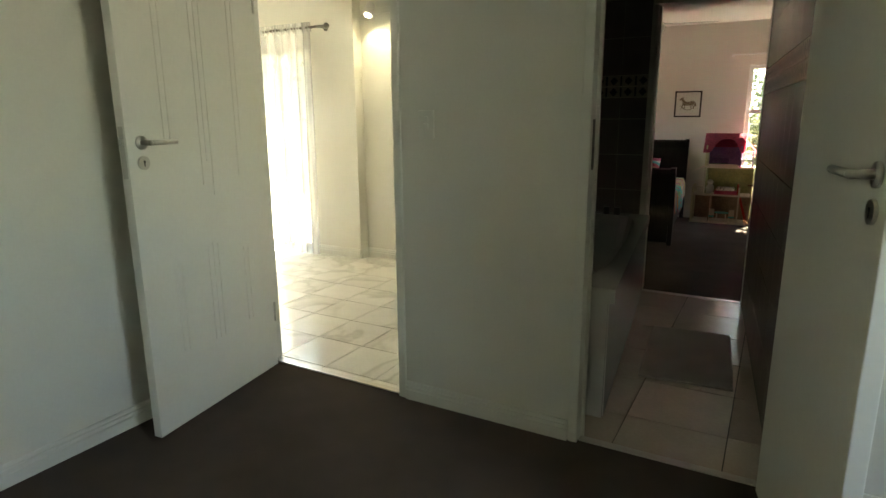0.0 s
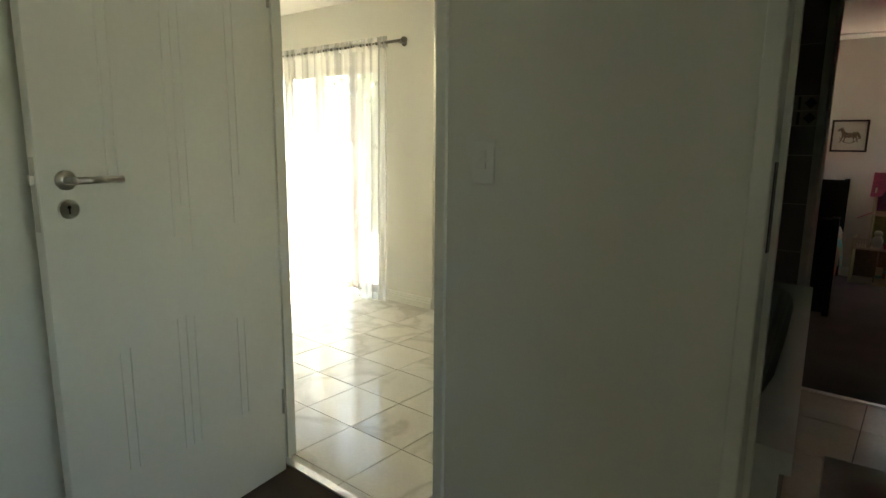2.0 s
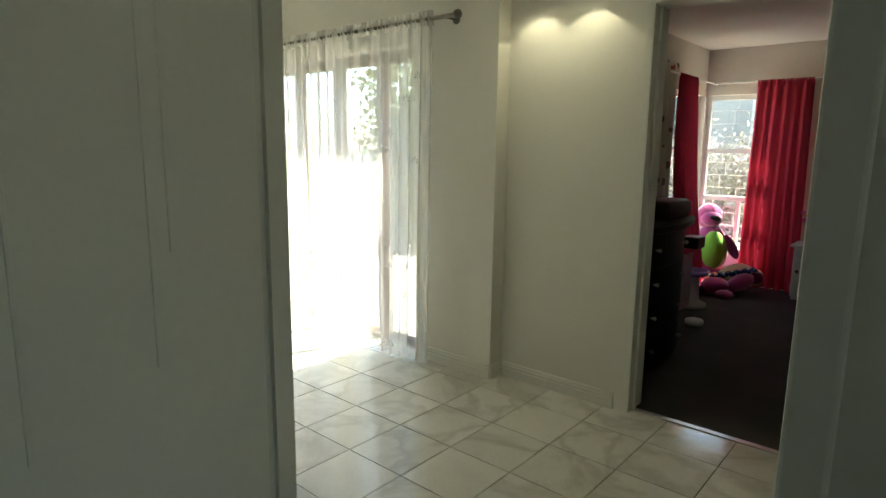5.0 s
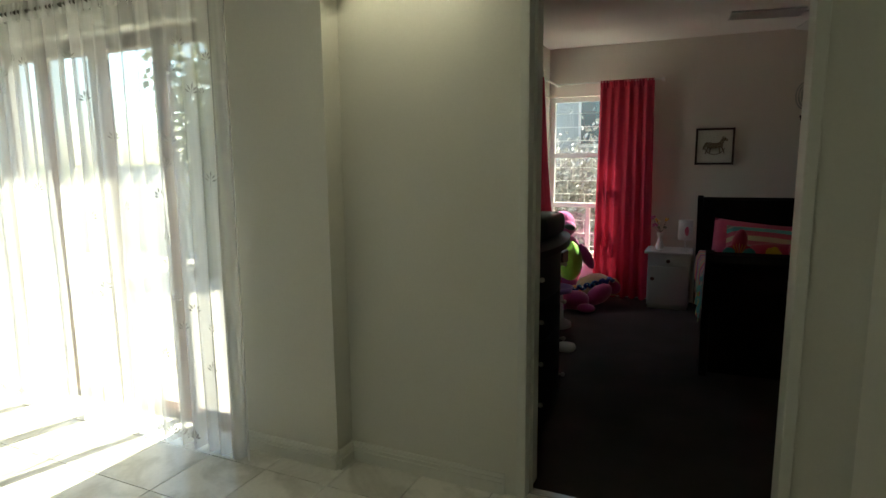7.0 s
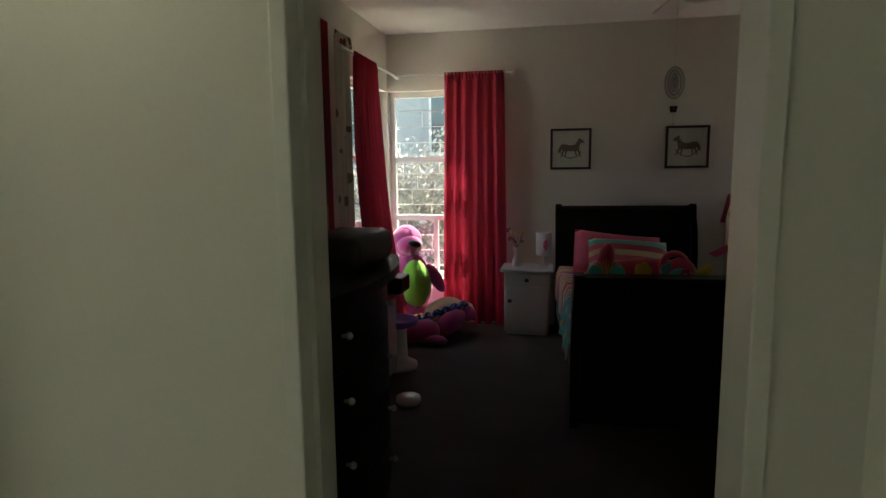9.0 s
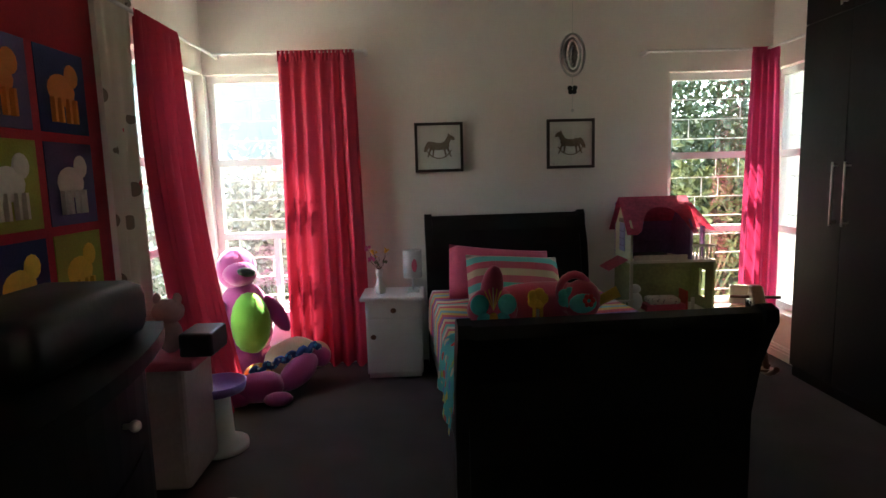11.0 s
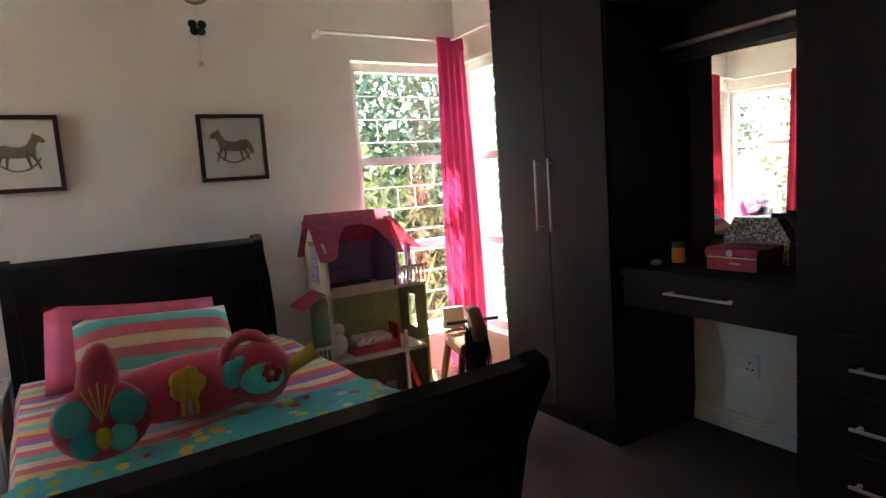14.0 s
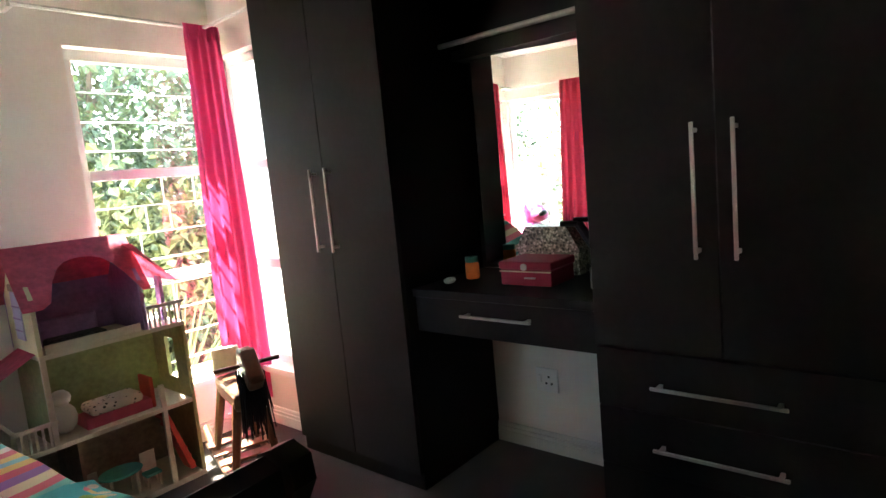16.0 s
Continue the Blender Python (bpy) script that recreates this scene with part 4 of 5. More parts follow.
part("upper_body", B(XF + 0.02, NY0, 1.871, XA - 0.004, NY1, H_B - 0.004), WARD, desk)
for ya, yb in ((NY0 + 0.002, 6.63), (6.633, NY1 - 0.002)):
    d = part("upper_door", B(XF, ya, 1.872, XF + 0.018, yb, H_B - 0.01, 0.0015), WARD, desk)
bar_handle(desk, (XF, 6.60, 2.0), (XF, 6.60, 2.12))
b = bmesh.new()
rod(b, (1.5, NY0, 1.66), (1.5, NY1, 1.66), 0.011, 10)
part("hanging_rail", b, STEEL, desk, "steel hanging rail")
part("mirror_shelf", B(XA - 0.12, NY0, 1.612, XA - 0.03, NY1, 1.65), WARDIN, desk)
part("mirror", box(bmesh.new(), -0.003, -0.30, DZ + 0.03, 0.003, 0.31, 1.605, 0, pose(XA - 0.066, 6.585, 0, 0, 0, 6.2)), MIRROR, desk, "tall silvered mirror, slightly askew")
s = thing("wall_socket", "white three-pin wall socket with a switch", "socket", (XA, 6.70, 0.30))
part("plate", B(XA - 0.01, 6.66, 0.26, XA, 6.76, 0.36, 0.003), WHITE, s)
for dy, dz in ((0.0, 0.02), (-0.012, -0.008), (0.012, -0.008)):
    b = bmesh.new()
    rod(b, (XA - 0.012, 6.70 + dy, 0.305 + dz), (XA - 0.009, 6.70 + dy, 0.305 + dz), 0.005, 8)
    part("pin_hole", b, BLACK, s)
part("rocker", B(XA - 0.014, 6.735, 0.30, XA - 0.009, 6.75, 0.33), WHITE, s)

jb = thing("jewellery_box", "crimson jewellery box with a silver clasp on the dressing table", "box", (1.47, 6.56, DZ))
part("body", B(1.36, 6.47, DZ, 1.52, 6.67, DZ + 0.055, 0.004), CRIMSON, jb)
part("lid", B(1.355, 6.465, DZ + 0.056, 1.525, 6.675, DZ + 0.084, 0.006), CRIMSON, jb)
b = bmesh.new()
rod(b, (1.357, 6.57, DZ + 0.066), (1.35, 6.57, DZ + 0.066), 0.012, 12)
part("clasp", b, STEEL, jb, "round silver clasp")
part("beading", B(1.353, 6.47, DZ + 0.048, 1.362, 6.67, DZ + 0.052), CREAM, jb)
part("pull", B(1.352, 6.53, DZ + 0.026, 1.36, 6.57, DZ + 0.031), STEEL, jb)
CANE = print_mat("woven_glass_beads", (0.3, 0.27, 0.22), [(0.75, 0.7, 0.6), (0.08, 0.07, 0.06), (0.5, 0.45, 0.36)], 90, 0.5, 0.35)
bk = thing("basket", "small woven house-shaped basket with a dark handle", "basket", (1.58, 6.60, DZ))
b = bmesh.new()
prism(b, [(6.44, DZ + 0.1), (6.76, DZ + 0.1), (6.70, DZ + 0.21), (6.50, DZ + 0.21)], 0, 1.56, 1.64)
part("roof", b, CANE, bk)
part("body", B(1.565, 6.45, DZ, 1.635, 6.75, DZ + 0.099, 0.003), CANE, bk)
b = bmesh.new()
rod(b, (1.56, 6.44, DZ + 0.22), (1.56, 6.52, DZ + 0.22), 0.012, 8)
rod(b, (1.56, 6.44, DZ + 0.22), (1.58, 6.34, DZ + 0.05), 0.02, 8)
part("handle", b, BLACK, bk)
bk.scale = (0.85, 0.85, 0.85)
tj = thing("toy_jar", "small clear jar with a green lid on the dressing table", "jar", (1.42, 6.86, DZ))
b = bmesh.new()
lathe(b, [(0.03, 0), (0.034, 0.01), (0.034, 0.07), (0.028, 0.08)], (1.44, 6.85, DZ))
part("body", b, PLUSHO, tj, "orange contents showing through", True)
b = bmesh.new()
rod(b, (1.44, 6.85, DZ + 0.08), (1.44, 6.85, DZ + 0.105), 0.032, 16)
part("lid", b, GREENP, tj, "green lid")
tj.scale = (0.8, 0.8, 0.8)
b = bmesh.new()
blob(b, (1.33, 6.88, DZ + 0.012), (0.03, 0.02, 0.012), 10)
tagged(part("hair_clip", b, WHITE, None, "", True), "small white hair clip on the dressing table", "hair clip")
b = bmesh.new()
lathe(b, [(0.02, 0), (0.028, 0.01), (0.028, 0.07), (0.012, 0.09), (0.012, 0.11)], (1.36, 6.30, DZ))
tagged(part("bottle", b, WHITE, None, "", True), "white plastic bottle on the dressing table", "bottle")

# ---- bedside ----
bs = thing("bedside_cabinet", "white painted bedside cabinet with a drawer and door", "bedside cabinet", (-1.175, 8.05, 0))
part("body", B(-1.345, 7.93, 0.03, -1.005, 8.215, 0.485, 0.003), WHITE, bs)
part("plinth", B(-1.335, 7.945, 0, -1.015, 8.2, 0.029), WHITE, bs)
part("top", B(-1.375, 7.90, 0.487, -0.985, 8.222, 0.512, 0.009), WHITE, bs)
dr = part("drawer", B(-1.335, 7.918, 0.385, -1.015, 7.929, 0.475, 0.003), WHITE, bs)
dd = part("door", B(-1.335, 7.918, 0.04, -1.015, 7.929, 0.378, 0.003), WHITE, bs)
for par, x, z in ((dr, -1.175, 0.43), (dd, -1.30, 0.27)):
    b = bmesh.new()
    rod(b, (x, 7.918, z), (x, 7.905, z), 0.006, 8)
    blob(b, (x, 7.898, z), (0.018, 0.01, 0.016), 8)
    part("knob", b, HORSEW, par, "brown wooden knob")
va = thing("vase", "slim white china vase with dried flowers", "vase", (-1.26, 8.03, 0.512))
b = bmesh.new()
lathe(b, [(0.025, 0), (0.034, 0.01), (0.036, 0.035), (0.018, 0.075), (0.014, 0.1), (0.022, 0.13), (0.025, 0.15)], (-1.26, 8.03, 0.512))
part("body", b, WHITE, va, "", True)
r_ = random.Random(3)
for k in range(11):
    tip = Vector((-1.26 + r_.uniform(-0.07, 0.06), 8.03 + r_.uniform(-0.04, 0.04), 0.70 + r_.uniform(-0.01, 0.1)))
    b = bmesh.new()
    rod(b, (-1.26, 8.03, 0.65), tip, 0.0018, 5)
    st = part("stem", b, BARK, va)
    b = bmesh.new()
    for q in range(5):
        blob(b, tip + Vector((r_.uniform(-0.012, 0.012), r_.uniform(-0.012, 0.012), r_.uniform(-0.012, 0.012))), r_.uniform(0.005, 0.011), 6)
    part("flower_head", b, (PLUSHM, PAPER, YELLOW, LEAF)[k % 4], st)
la = thing("table_lamp", "small white cylinder lamp printed with pink figures", "lamp", (-1.06, 8.06, 0.512))
part("foot", B(-1.095, 8.01, 0.512, -1.015, 8.09, 0.525, 0.005), WHITE, la)
b = bmesh.new()
rod(b, (-1.055, 8.05, 0.525), (-1.055, 8.05, 0.61), 0.007, 10)
part("stem", b, WHITE, la)
b = bmesh.new()
lathe(b, [(0.058, 0), (0.058, 0.17), (0.055, 0.17), (0.055, 0.0)], (-1.055, 8.05, 0.605), 24)
part("shade", b, mat("white_lamp_card", (0.7, 0.66, 0.64), 0.8), la, "white card shade", True)
b = bmesh.new()
blob(b, (-1.045, 7.996, 0.685), (0.02, 0.006, 0.045), 10)
part("printed_motif", b, PINK, la, "pink printed motif")
b = bmesh.new()
pts = [(-1.03, 8.1, 0.53), (-0.98, 8.1, 0.5), (-0.965, 8.08, 0.35), (-0.975, 8.06, 0.2), (-0.96, 8.1, 0.02)]
for p, q in zip(pts, pts[1:]):
    rod(b, p, q, 0.003, 6)
for piece in (bs, va, la):
    piece.location.y -= 0.045
    piece.location.x += 0.008
tagged(part("power_cord", b, WHITE), "thin white lamp cord hanging beside the cabinet", "cord")

# ---- wall things ----


def picture(x, z, label, face=1):
    f = thing("picture_frame", label, "picture", (x, Y3, z), "rocking horse pictures")
    w, h, t = 0.155, 0.157, 0.018
    for xa, xb, za, zb in ((x - w, x + w, z + h - t, z + h), (x - w, x + w, z - h, z - h + t), (x - w, x - w + t, z - h + t, z + h - t), (x + w - t, x + w, z - h + t, z + h - t)):
        part("frame_bar", B(xa, Y3 - 0.024, za, xb, Y3 - 0.002, zb, 0.002), FRAMEW, f)
    part("mount", B(x - w + t, Y3 - 0.012, z - h + t, x + w - t, Y3 - 0.003, z + h - t), PAPER, f)
    b = bmesh.new()
    y = Y3 - 0.0135
    g = 1.25 * face
    k_ = 1.25
    blob(b, (x, y, z + 0.006), (0.046 * k_, 0.0015, 0.019 * k_), 14)
    blob(b, (x - 0.03 * g, y, z + 0.01), (0.022 * k_, 0.0015, 0.022 * k_), 12)
    blob(b, (x + 0.032 * g, y, z + 0.012), (0.022 * k_, 0.0015, 0.021 * k_), 12)
    blob(b, (x + 0.045 * g, y, z + 0.040), (0.014 * k_, 0.0015, 0.032 * k_), 10, (0, 28 * face, 0))
    blob(b, (x + 0.063 * g, y, z + 0.062), (0.023 * k_, 0.0015, 0.010 * k_), 10, (0, 32 * face, 0))
    blob(b, (x + 0.050 * g, y, z + 0.074), (0.004 * k_, 0.0015, 0.011 * k_), 6)
    blob(b, (x - 0.060 * g, y, z + 0.006), (0.011 * k_, 0.0015, 0.032 * k_), 8, (0, 28 * face, 0))
    for dx, ex in ((-0.040, -0.058), (-0.026, -0.032), (0.026, 0.036), (0.042, 0.062)):
        rod(b, (x + dx * g, y, z), (x + (dx + ex) / 2 * g, y, z - 0.03), 0.0075, 6, 0.005)
        rod(b, (x + (dx + ex) / 2 * g, y, z - 0.03), (x + ex * g, y, z - 0.062), 0.005, 6, 0.004)
    tube(b, [(x + 0.095 * math.sin(a), y, z + 0.045 - 0.115 * math.cos(a)) for a in [-1.0 + 0.2 * q for q in range(11)]], 0.004, False, 6)
    part("print", b, SEPIA, f, "sepia rocking horse drawing")
    b = B(x - w + t, Y3 - 0.0185, z - h + t, x + w - t, Y3 - 0.017, z + h - t)
    g = part("glazing", b, GLASS, f)
    g.visible_shadow = False


picture(-0.858, 1.404, "dark framed rocking horse drawing above the bed")
picture(-0.007, 1.406, "dark framed rocking horse drawing near the window", -1)
mo = thing("wind_spinner", "silver spiral wind spinner with a hanging butterfly", "wind spinner", (0.0, 7.80, 1.6))
for k in range(4):
    b = bmesh.new()
    n = 40
    rr = 0.088 - k * 0.019
    if True:
        f = lambda a: (0.75 * rr * math.cos(a) * math.cos(0.4 * k), 7.80 + 0.75 * rr * math.cos(a) * math.sin(0.4 * k), 1.885 + rr * math.sin(a) * 1.25)
        tube(b, [f(2 * math.pi * q / n) for q in range(n)], 0.0065, True, 6)
    part("ring", b, STEEL, mo, "", True)
b = bmesh.new()
for dx, dz in ((-0.014, 0.012), (0.014, 0.012), (-0.012, -0.012), (0.012, -0.012)):
    blob(b, (dx, 7.80, 1.885 + dz), (0.016, 0.003, 0.014), 8)
part("butterfly", b, STEEL, mo)
b = bmesh.new()
rod(b, (0, 7.80, 1.58), (0, 7.80, 1.78), 0.001, 5)
rod(b, (0, 7.80, 1.99), (0, 7.80, 2.85), 0.001, 5)
part("thread", b, STEEL, mo)
b = bmesh.new()
for dx, dz in ((-0.014, 0.01), (0.014, 0.01), (-0.01, -0.01), (0.01, -0.01)):
    blob(b, (dx, 7.80, 1.70 + dz), (0.014, 0.003, 0.014), 8)
part("charm", b, BLACK, mo, "small black butterfly charm")
b = bmesh.new()
blob(b, (0, 7.80, 1.59), 0.009, 8)
part("bead", b, STEEL, mo)

mo.location, mo.scale = (-0.383, 6.66, 1.472), (0.69, 0.69, 0.69)

fan = thing("ceiling_fan", "white four-bladed ceiling fan at rest", "ceiling fan", (-0.22, 6.9, 2.19))
b = bmesh.new()
lathe(b, [(0.02, -0.09), (0.09, -0.07), (0.1, -0.02), (0.07, 0.03), (0.02, 0.05), (0.015, 0.145)], (-0.22, 6.9, 2.19))
part("motor", b, WHITE, fan, "", True)
for k in range(4):
    a_ = 10 + 90 * k
    b = bmesh.new()
    mm = pose(-0.22, 6.9, 2.19, 0, 0, a_)
    box(b, 0.09, -0.02, -0.005, 0.2, 0.02, 0.003, 0, mm)
    box(b, 0.18, -0.065, -0.006, 0.60, 0.065, 0.004, 0.003, mm @ pose(0, 0, 0, 9, 0, 0))
    part("blade", b, WHITE, fan)

# quilt on the west wall
q_ = thing("wall_quilt", "red hanging quilt with square animal panels", "quilt", (XW, 6.55, 0.5))
part("backing", B(XW + 0.002, 6.10, 0.66, XW + 0.016, 6.97, 2.14, 0.004), mat("red_quilt_cloth", (0.45, 0.02, 0.04), 0.95, bump=0.5, fine=90), q_)
PAN = [(0.03, 0.04, 0.13), (0.12, 0.09, 0.2), (0.36, 0.36, 0.06)]
for r in range(3):
    for k in range(2):
        col = PAN[(r + k) % 3] if k else PAN[r]
        z1 = 1.74 - r * 0.345
        ya = 6.57 - k * 0.345
        key = "quilt_panel_" + "abc"[(r + k) % 3 if k else r]
        pm = bpy.data.materials.get(key) or mat(key, col, 0.95, bump=0.4, fine=120)
        pn = part("panel", B(XW + 0.0165, ya, z1 - 0.31, XW + 0.02, ya + 0.30, z1, 0.001), pm, q_)
        b = bmesh.new()
        yc, zc = ya + 0.14, z1 - 0.15
        blob(b, (XW + 0.021, yc, zc), (0.004, 0.085, 0.06), 12)
        blob(b, (XW + 0.021, yc + 0.07, zc + 0.06), (0.004, 0.045, 0.045), 10)
        for dy in (-0.06, -0.02, 0.03, 0.07):
            rod(b, (XW + 0.021, yc + dy, zc - 0.03), (XW + 0.021, yc + dy, zc - 0.12), 0.014, 6)
        part("applique", b, (PLUSHO, PALEW, YELLOW)[r], pn, "felt animal shape")

# ---- chest of drawers and toys ----
ch = thing("chest_of_drawers", "black bow-fronted chest of drawers", "chest of drawers", (-1.9, 5.27, 0))


def bow(x_side, bulge, y0, y1, x_back, n=14):
    return [(x_back, y0)] + [(x_side + bulge * math.sin(math.pi * k / n) ** 0.8, y0 + (y1 - y0) * k / n) for k in range(n + 1)] + [(x_back, y1)]


part("top", prism(bmesh.new(), bow(-1.575, 0.10, 4.77, 5.77, -2.3), 2, 0.885, 0.916), BLACKW, ch)
part("body", prism(bmesh.new(), bow(-1.615, 0.09, 4.80, 5.74, -2.28), 2, 0.06, 0.884), BLACKW, ch)
part("plinth", B(-2.26, 4.83, 0, -1.66, 5.71, 0.059), BLACKW, ch)
for k in range(4):
    z0 = 0.09 + k * 0.197
    d = part("drawer", prism(bmesh.new(), bow(-1.605, 0.09, 4.84, 5.70, -1.66), 2, z0, z0 + 0.187), BLACKW, ch)
    for y in (5.05, 5.48):
        b = bmesh.new()
        x = -1.605 + 0.09 * math.sin(math.pi * (y - 4.84) / 0.86) ** 0.8
        rod(b, (x, y, z0 + 0.1), (x + 0.018, y, z0 + 0.1), 0.006, 8)
        blob(b, (x + 0.022, y, z0 + 0.1), 0.012, 10)
        part("knob", b, STEEL, d, "small steel knob", True)
b = B(-1.80, 5.28, 0.916, -1.56, 5.69, 1.035, 0.035)
tagged(part("storage_case", b, BLACK, None, "", True), "black rounded case on the chest of drawers", "case")
sh = thing("play_kitchen", "pink and white toy kitchen stand with a purple basin", "toy", (-1.95, 6.77, 0))
part("body", B(-2.14, 6.61, 0.02, -1.84, 6.93, 0.52, 0.02), mat("pale_pink_plastic", (0.55, 0.4, 0.4), 0.4), sh)
part("worktop", B(-2.18, 6.57, 0.521, -1.78, 6.97, 0.56, 0.015), PINK, sh)
b = bmesh.new()
lathe(b, [(0.09, 0.0), (0.12, 0.01), (0.13, 0.05), (0.12, 0.05), (0.1, 0.02)], (-1.86, 7.02, 0.27))
part("basin", b, mat("violet_plastic", (0.25, 0.15, 0.5), 0.35), sh, "violet plastic basin", True)
b = bmesh.new()
lathe(b, [(0.12, 0), (0.12, 0.03), (0.06, 0.06), (0.05, 0.27)], (-1.86, 7.02, 0.0))
part("pedestal", b, WHITE, sh, "white plastic pedestal", True)
sh.location.x -= 0.07
b = bmesh.new()
blob(b, (-1.99, 6.72, 0.66), (0.05, 0.045, 0.07), 12)
blob(b, (-1.99, 6.72, 0.76), (0.065, 0.05, 0.05), 12)
blob(b, (-2.03, 6.72, 0.81), (0.018, 0.01, 0.025), 8)
blob(b, (-1.95, 6.72, 0.81), (0.018, 0.01, 0.025), 8)
b2 = tagged(part("plush_toy", b, mat("white_pink_plush", (0.62, 0.4, 0.42), 0.9, bump=0.4), None, "", True), "small white and pink plush toy on the toy kitchen", "plush toy")
b2.location = (0, 0, -0.035)
b = B(-1.92, 6.62, 0.56, -1.79, 6.80, 0.655, 0.012, None)
tagged(part("handbag", b, BLACK), "small black box bag on the toy kitchen", "bag")
b = bmesh.new()
lathe(b, [(0.06, 0), (0.07, 0.02), (0.065, 0.04), (0.03, 0.05)], (-1.72, 6.45, 0))
tagged(part("toy_pot", b, WHITE, None, "", True), "white toy pot with a pink lid on the carpet", "toy")

pd = thing("large_plush_toy", "big magenta plush toy with a lime green belly", "plush toy", (-2.08, 7.98, 0.0), "soft toys")
b = bmesh.new()
blob(b, (-2.03, 7.93, 0.37), (0.17, 0.16, 0.25), 18)
blob(b, (-2.07, 7.93, 0.14), (0.2, 0.19, 0.14), 16)
part("body", b, PLUSHM, pd, "", True)
b = bmesh.new()
blob(b, (-2.06, 7.94, 0.70), (0.12, 0.115, 0.13), 18)
blob(b, (-2.02, 7.87, 0.68), (0.10, 0.10, 0.075), 14)
part("head", b, PLUSHM, pd, "", True)
b = bmesh.new()
blob(b, (-1.965, 7.81, 0.695), (0.055, 0.03, 0.03), 12, (0, 10, 30))
part("mouth", b, BLACK, pd, "black felt mouth", True)
b = bmesh.new()
blob(b, (-1.975, 7.845, 0.38), (0.125, 0.10, 0.19), 16)
part("belly", b, PLUSHG, pd, "lime green belly", True)
for x, y, t in ((-1.83, 7.92, -30), (-2.17, 7.8, 30)):
    b = bmesh.new()
    blob(b, (x, y, 0.42), (0.05, 0.05, 0.13), 12, (0, t, 0))
    part("arm", b, PLUSHM, pd, "", True)


pd.location = (-2.13, 7.99, 0.0)


def soft(name, label, blobs, mtl, cat="plush toy"):
    """A soft toy of stuffed pieces: (part, centre, radii, turn)."""
    c0 = blobs[0][1]
    t = thing(name, label, cat, (c0[0], c0[1], 0), "soft toys")
    for nm, c, r, tr in blobs:
        part(nm, blob(bmesh.new(), c, r, 16, tr, 0.1), mtl, t, "", True)
    return t


soft("plush_bear", "tan fluffy plush toy lying by the window", [("body", (-1.80, 7.88, 0.16), (0.17, 0.12, 0.11), (0, -15, 20)), ("head", (-1.65, 7.95, 0.15), (0.08, 0.08, 0.08), (0, 0, 0)), ("leg", (-1.8, 7.9, 0.06), (0.12, 0.1, 0.06), (0, 0, 0))], PLUSHT)
soft("plush_tiger", "orange striped plush toy under the others", [("body", (-1.95, 7.70, 0.09), (0.09, 0.07, 0.09), (0, 0, 20)), ("head", (-1.93, 7.65, 0.15), (0.06, 0.05, 0.05), (0, 0, 0))], print_mat("tiger_plush", (0.7, 0.25, 0.05), [(0.05, 0.03, 0.02), (0.75, 0.6, 0.4)], 26, 0.35))
soft("plush_dragon", "plum coloured plush toy sprawled on the carpet", [("body", (-1.90, 7.58, 0.085), (0.14, 0.10, 0.085), (0, 0, 30)), ("leg", (-1.79, 7.50, 0.04), (0.08, 0.045, 0.04), (0, 0, 10)), ("tail", (-1.72, 7.72, 0.12), (0.16, 0.07, 0.08), (0, -18, 55)), ("tail_tip", (-1.62, 7.86, 0.16), (0.07, 0.06, 0.06), (0, 0, 0)), ("leg", (-2.02, 7.52, 0.05), (0.09, 0.06, 0.05), (0, 0, 0))], PLUSHM)
b = bmesh.new()
tube(b, [(-1.95 + 0.33 * q / 40, 7.585 + 0.265 * q / 40 + 0.012 * math.sin(q * 1.1), 0.165 + 0.075 * q / 40 + 0.014 * math.sin(q * 0.9)) for q in range(41)], 0.02, False, 8)
tagged(part("ruffled_scarf", b, NAVY, None, "", True), "blue patterned ruffle along the plush toy's back", "scarf", "soft toys")

# ---- dolls' house ----
DX0, DX1, DY0, DY1 = 0.30, 0.83, 7.90, 8.20
dh = thing("dolls_house", "three storey wooden dolls house with a pink roof", "dolls house", (0.56, 8.05, 0))
T = 0.012
part("base_board", B(DX0, DY0, 0, DX1, DY1, 0.02), PALEW, dh)
part("lower_floor", B(DX0, DY0, 0.30, DX1, DY1, 0.315), PALEW, dh)
part("upper_floor", B(DX0 + 0.10, DY0, 0.60, DX1, DY1, 0.615), PALEW, dh)
part("back_wall", B(DX0, DY1 - T, 0.021, DX1, DY1, 0.299), BROWNB, dh, "printed kitchen back wall")
part("back_wall", B(DX0 + 0.1, DY1 - T, 0.316, DX1, DY1, 0.599), GREENB, dh, "green printed back wall")
part("back_wall", B(DX0 + 0.10, DY1 - T, 0.616, DX1 - 0.12, DY1, 0.93), PURPLE, dh, "purple printed back wall")
part("side_wall", B(DX0, DY0, 0.021, DX0 + T, DY1, 0.40), CREAM, dh, "painted outer side")
part("side_wall", B(DX0 + 0.10, DY0 + 0.01, 0.316, DX0 + 0.10 + T, DY1 - T, 0.599), GREENB, dh)
b = wall_y(bmesh.new(), DX1 - T, DX1, DY0, DY1 - T, 0.599, [(DY0 + 0.1, DY0 + 0.18, 0.38, 0.54)], 0.021)
part("side_wall", b, GREENB, dh, "green side with an arched window")
gable = [(DY0, 0.616), (DY1 - T, 0.616), (DY1 - T, 0.80), ((DY0 + DY1) / 2, 0.96), (DY0, 0.80)]
part("gable", prism(bmesh.new(), gable, 0, DX0 + 0.10, DX0 + 0.10 + T), CREAM, dh, "cream gable with a painted window")
part("gable", prism(bmesh.new(), gable, 0, DX1 - 0.13, DX1 - 0.118), PURPLE, dh)
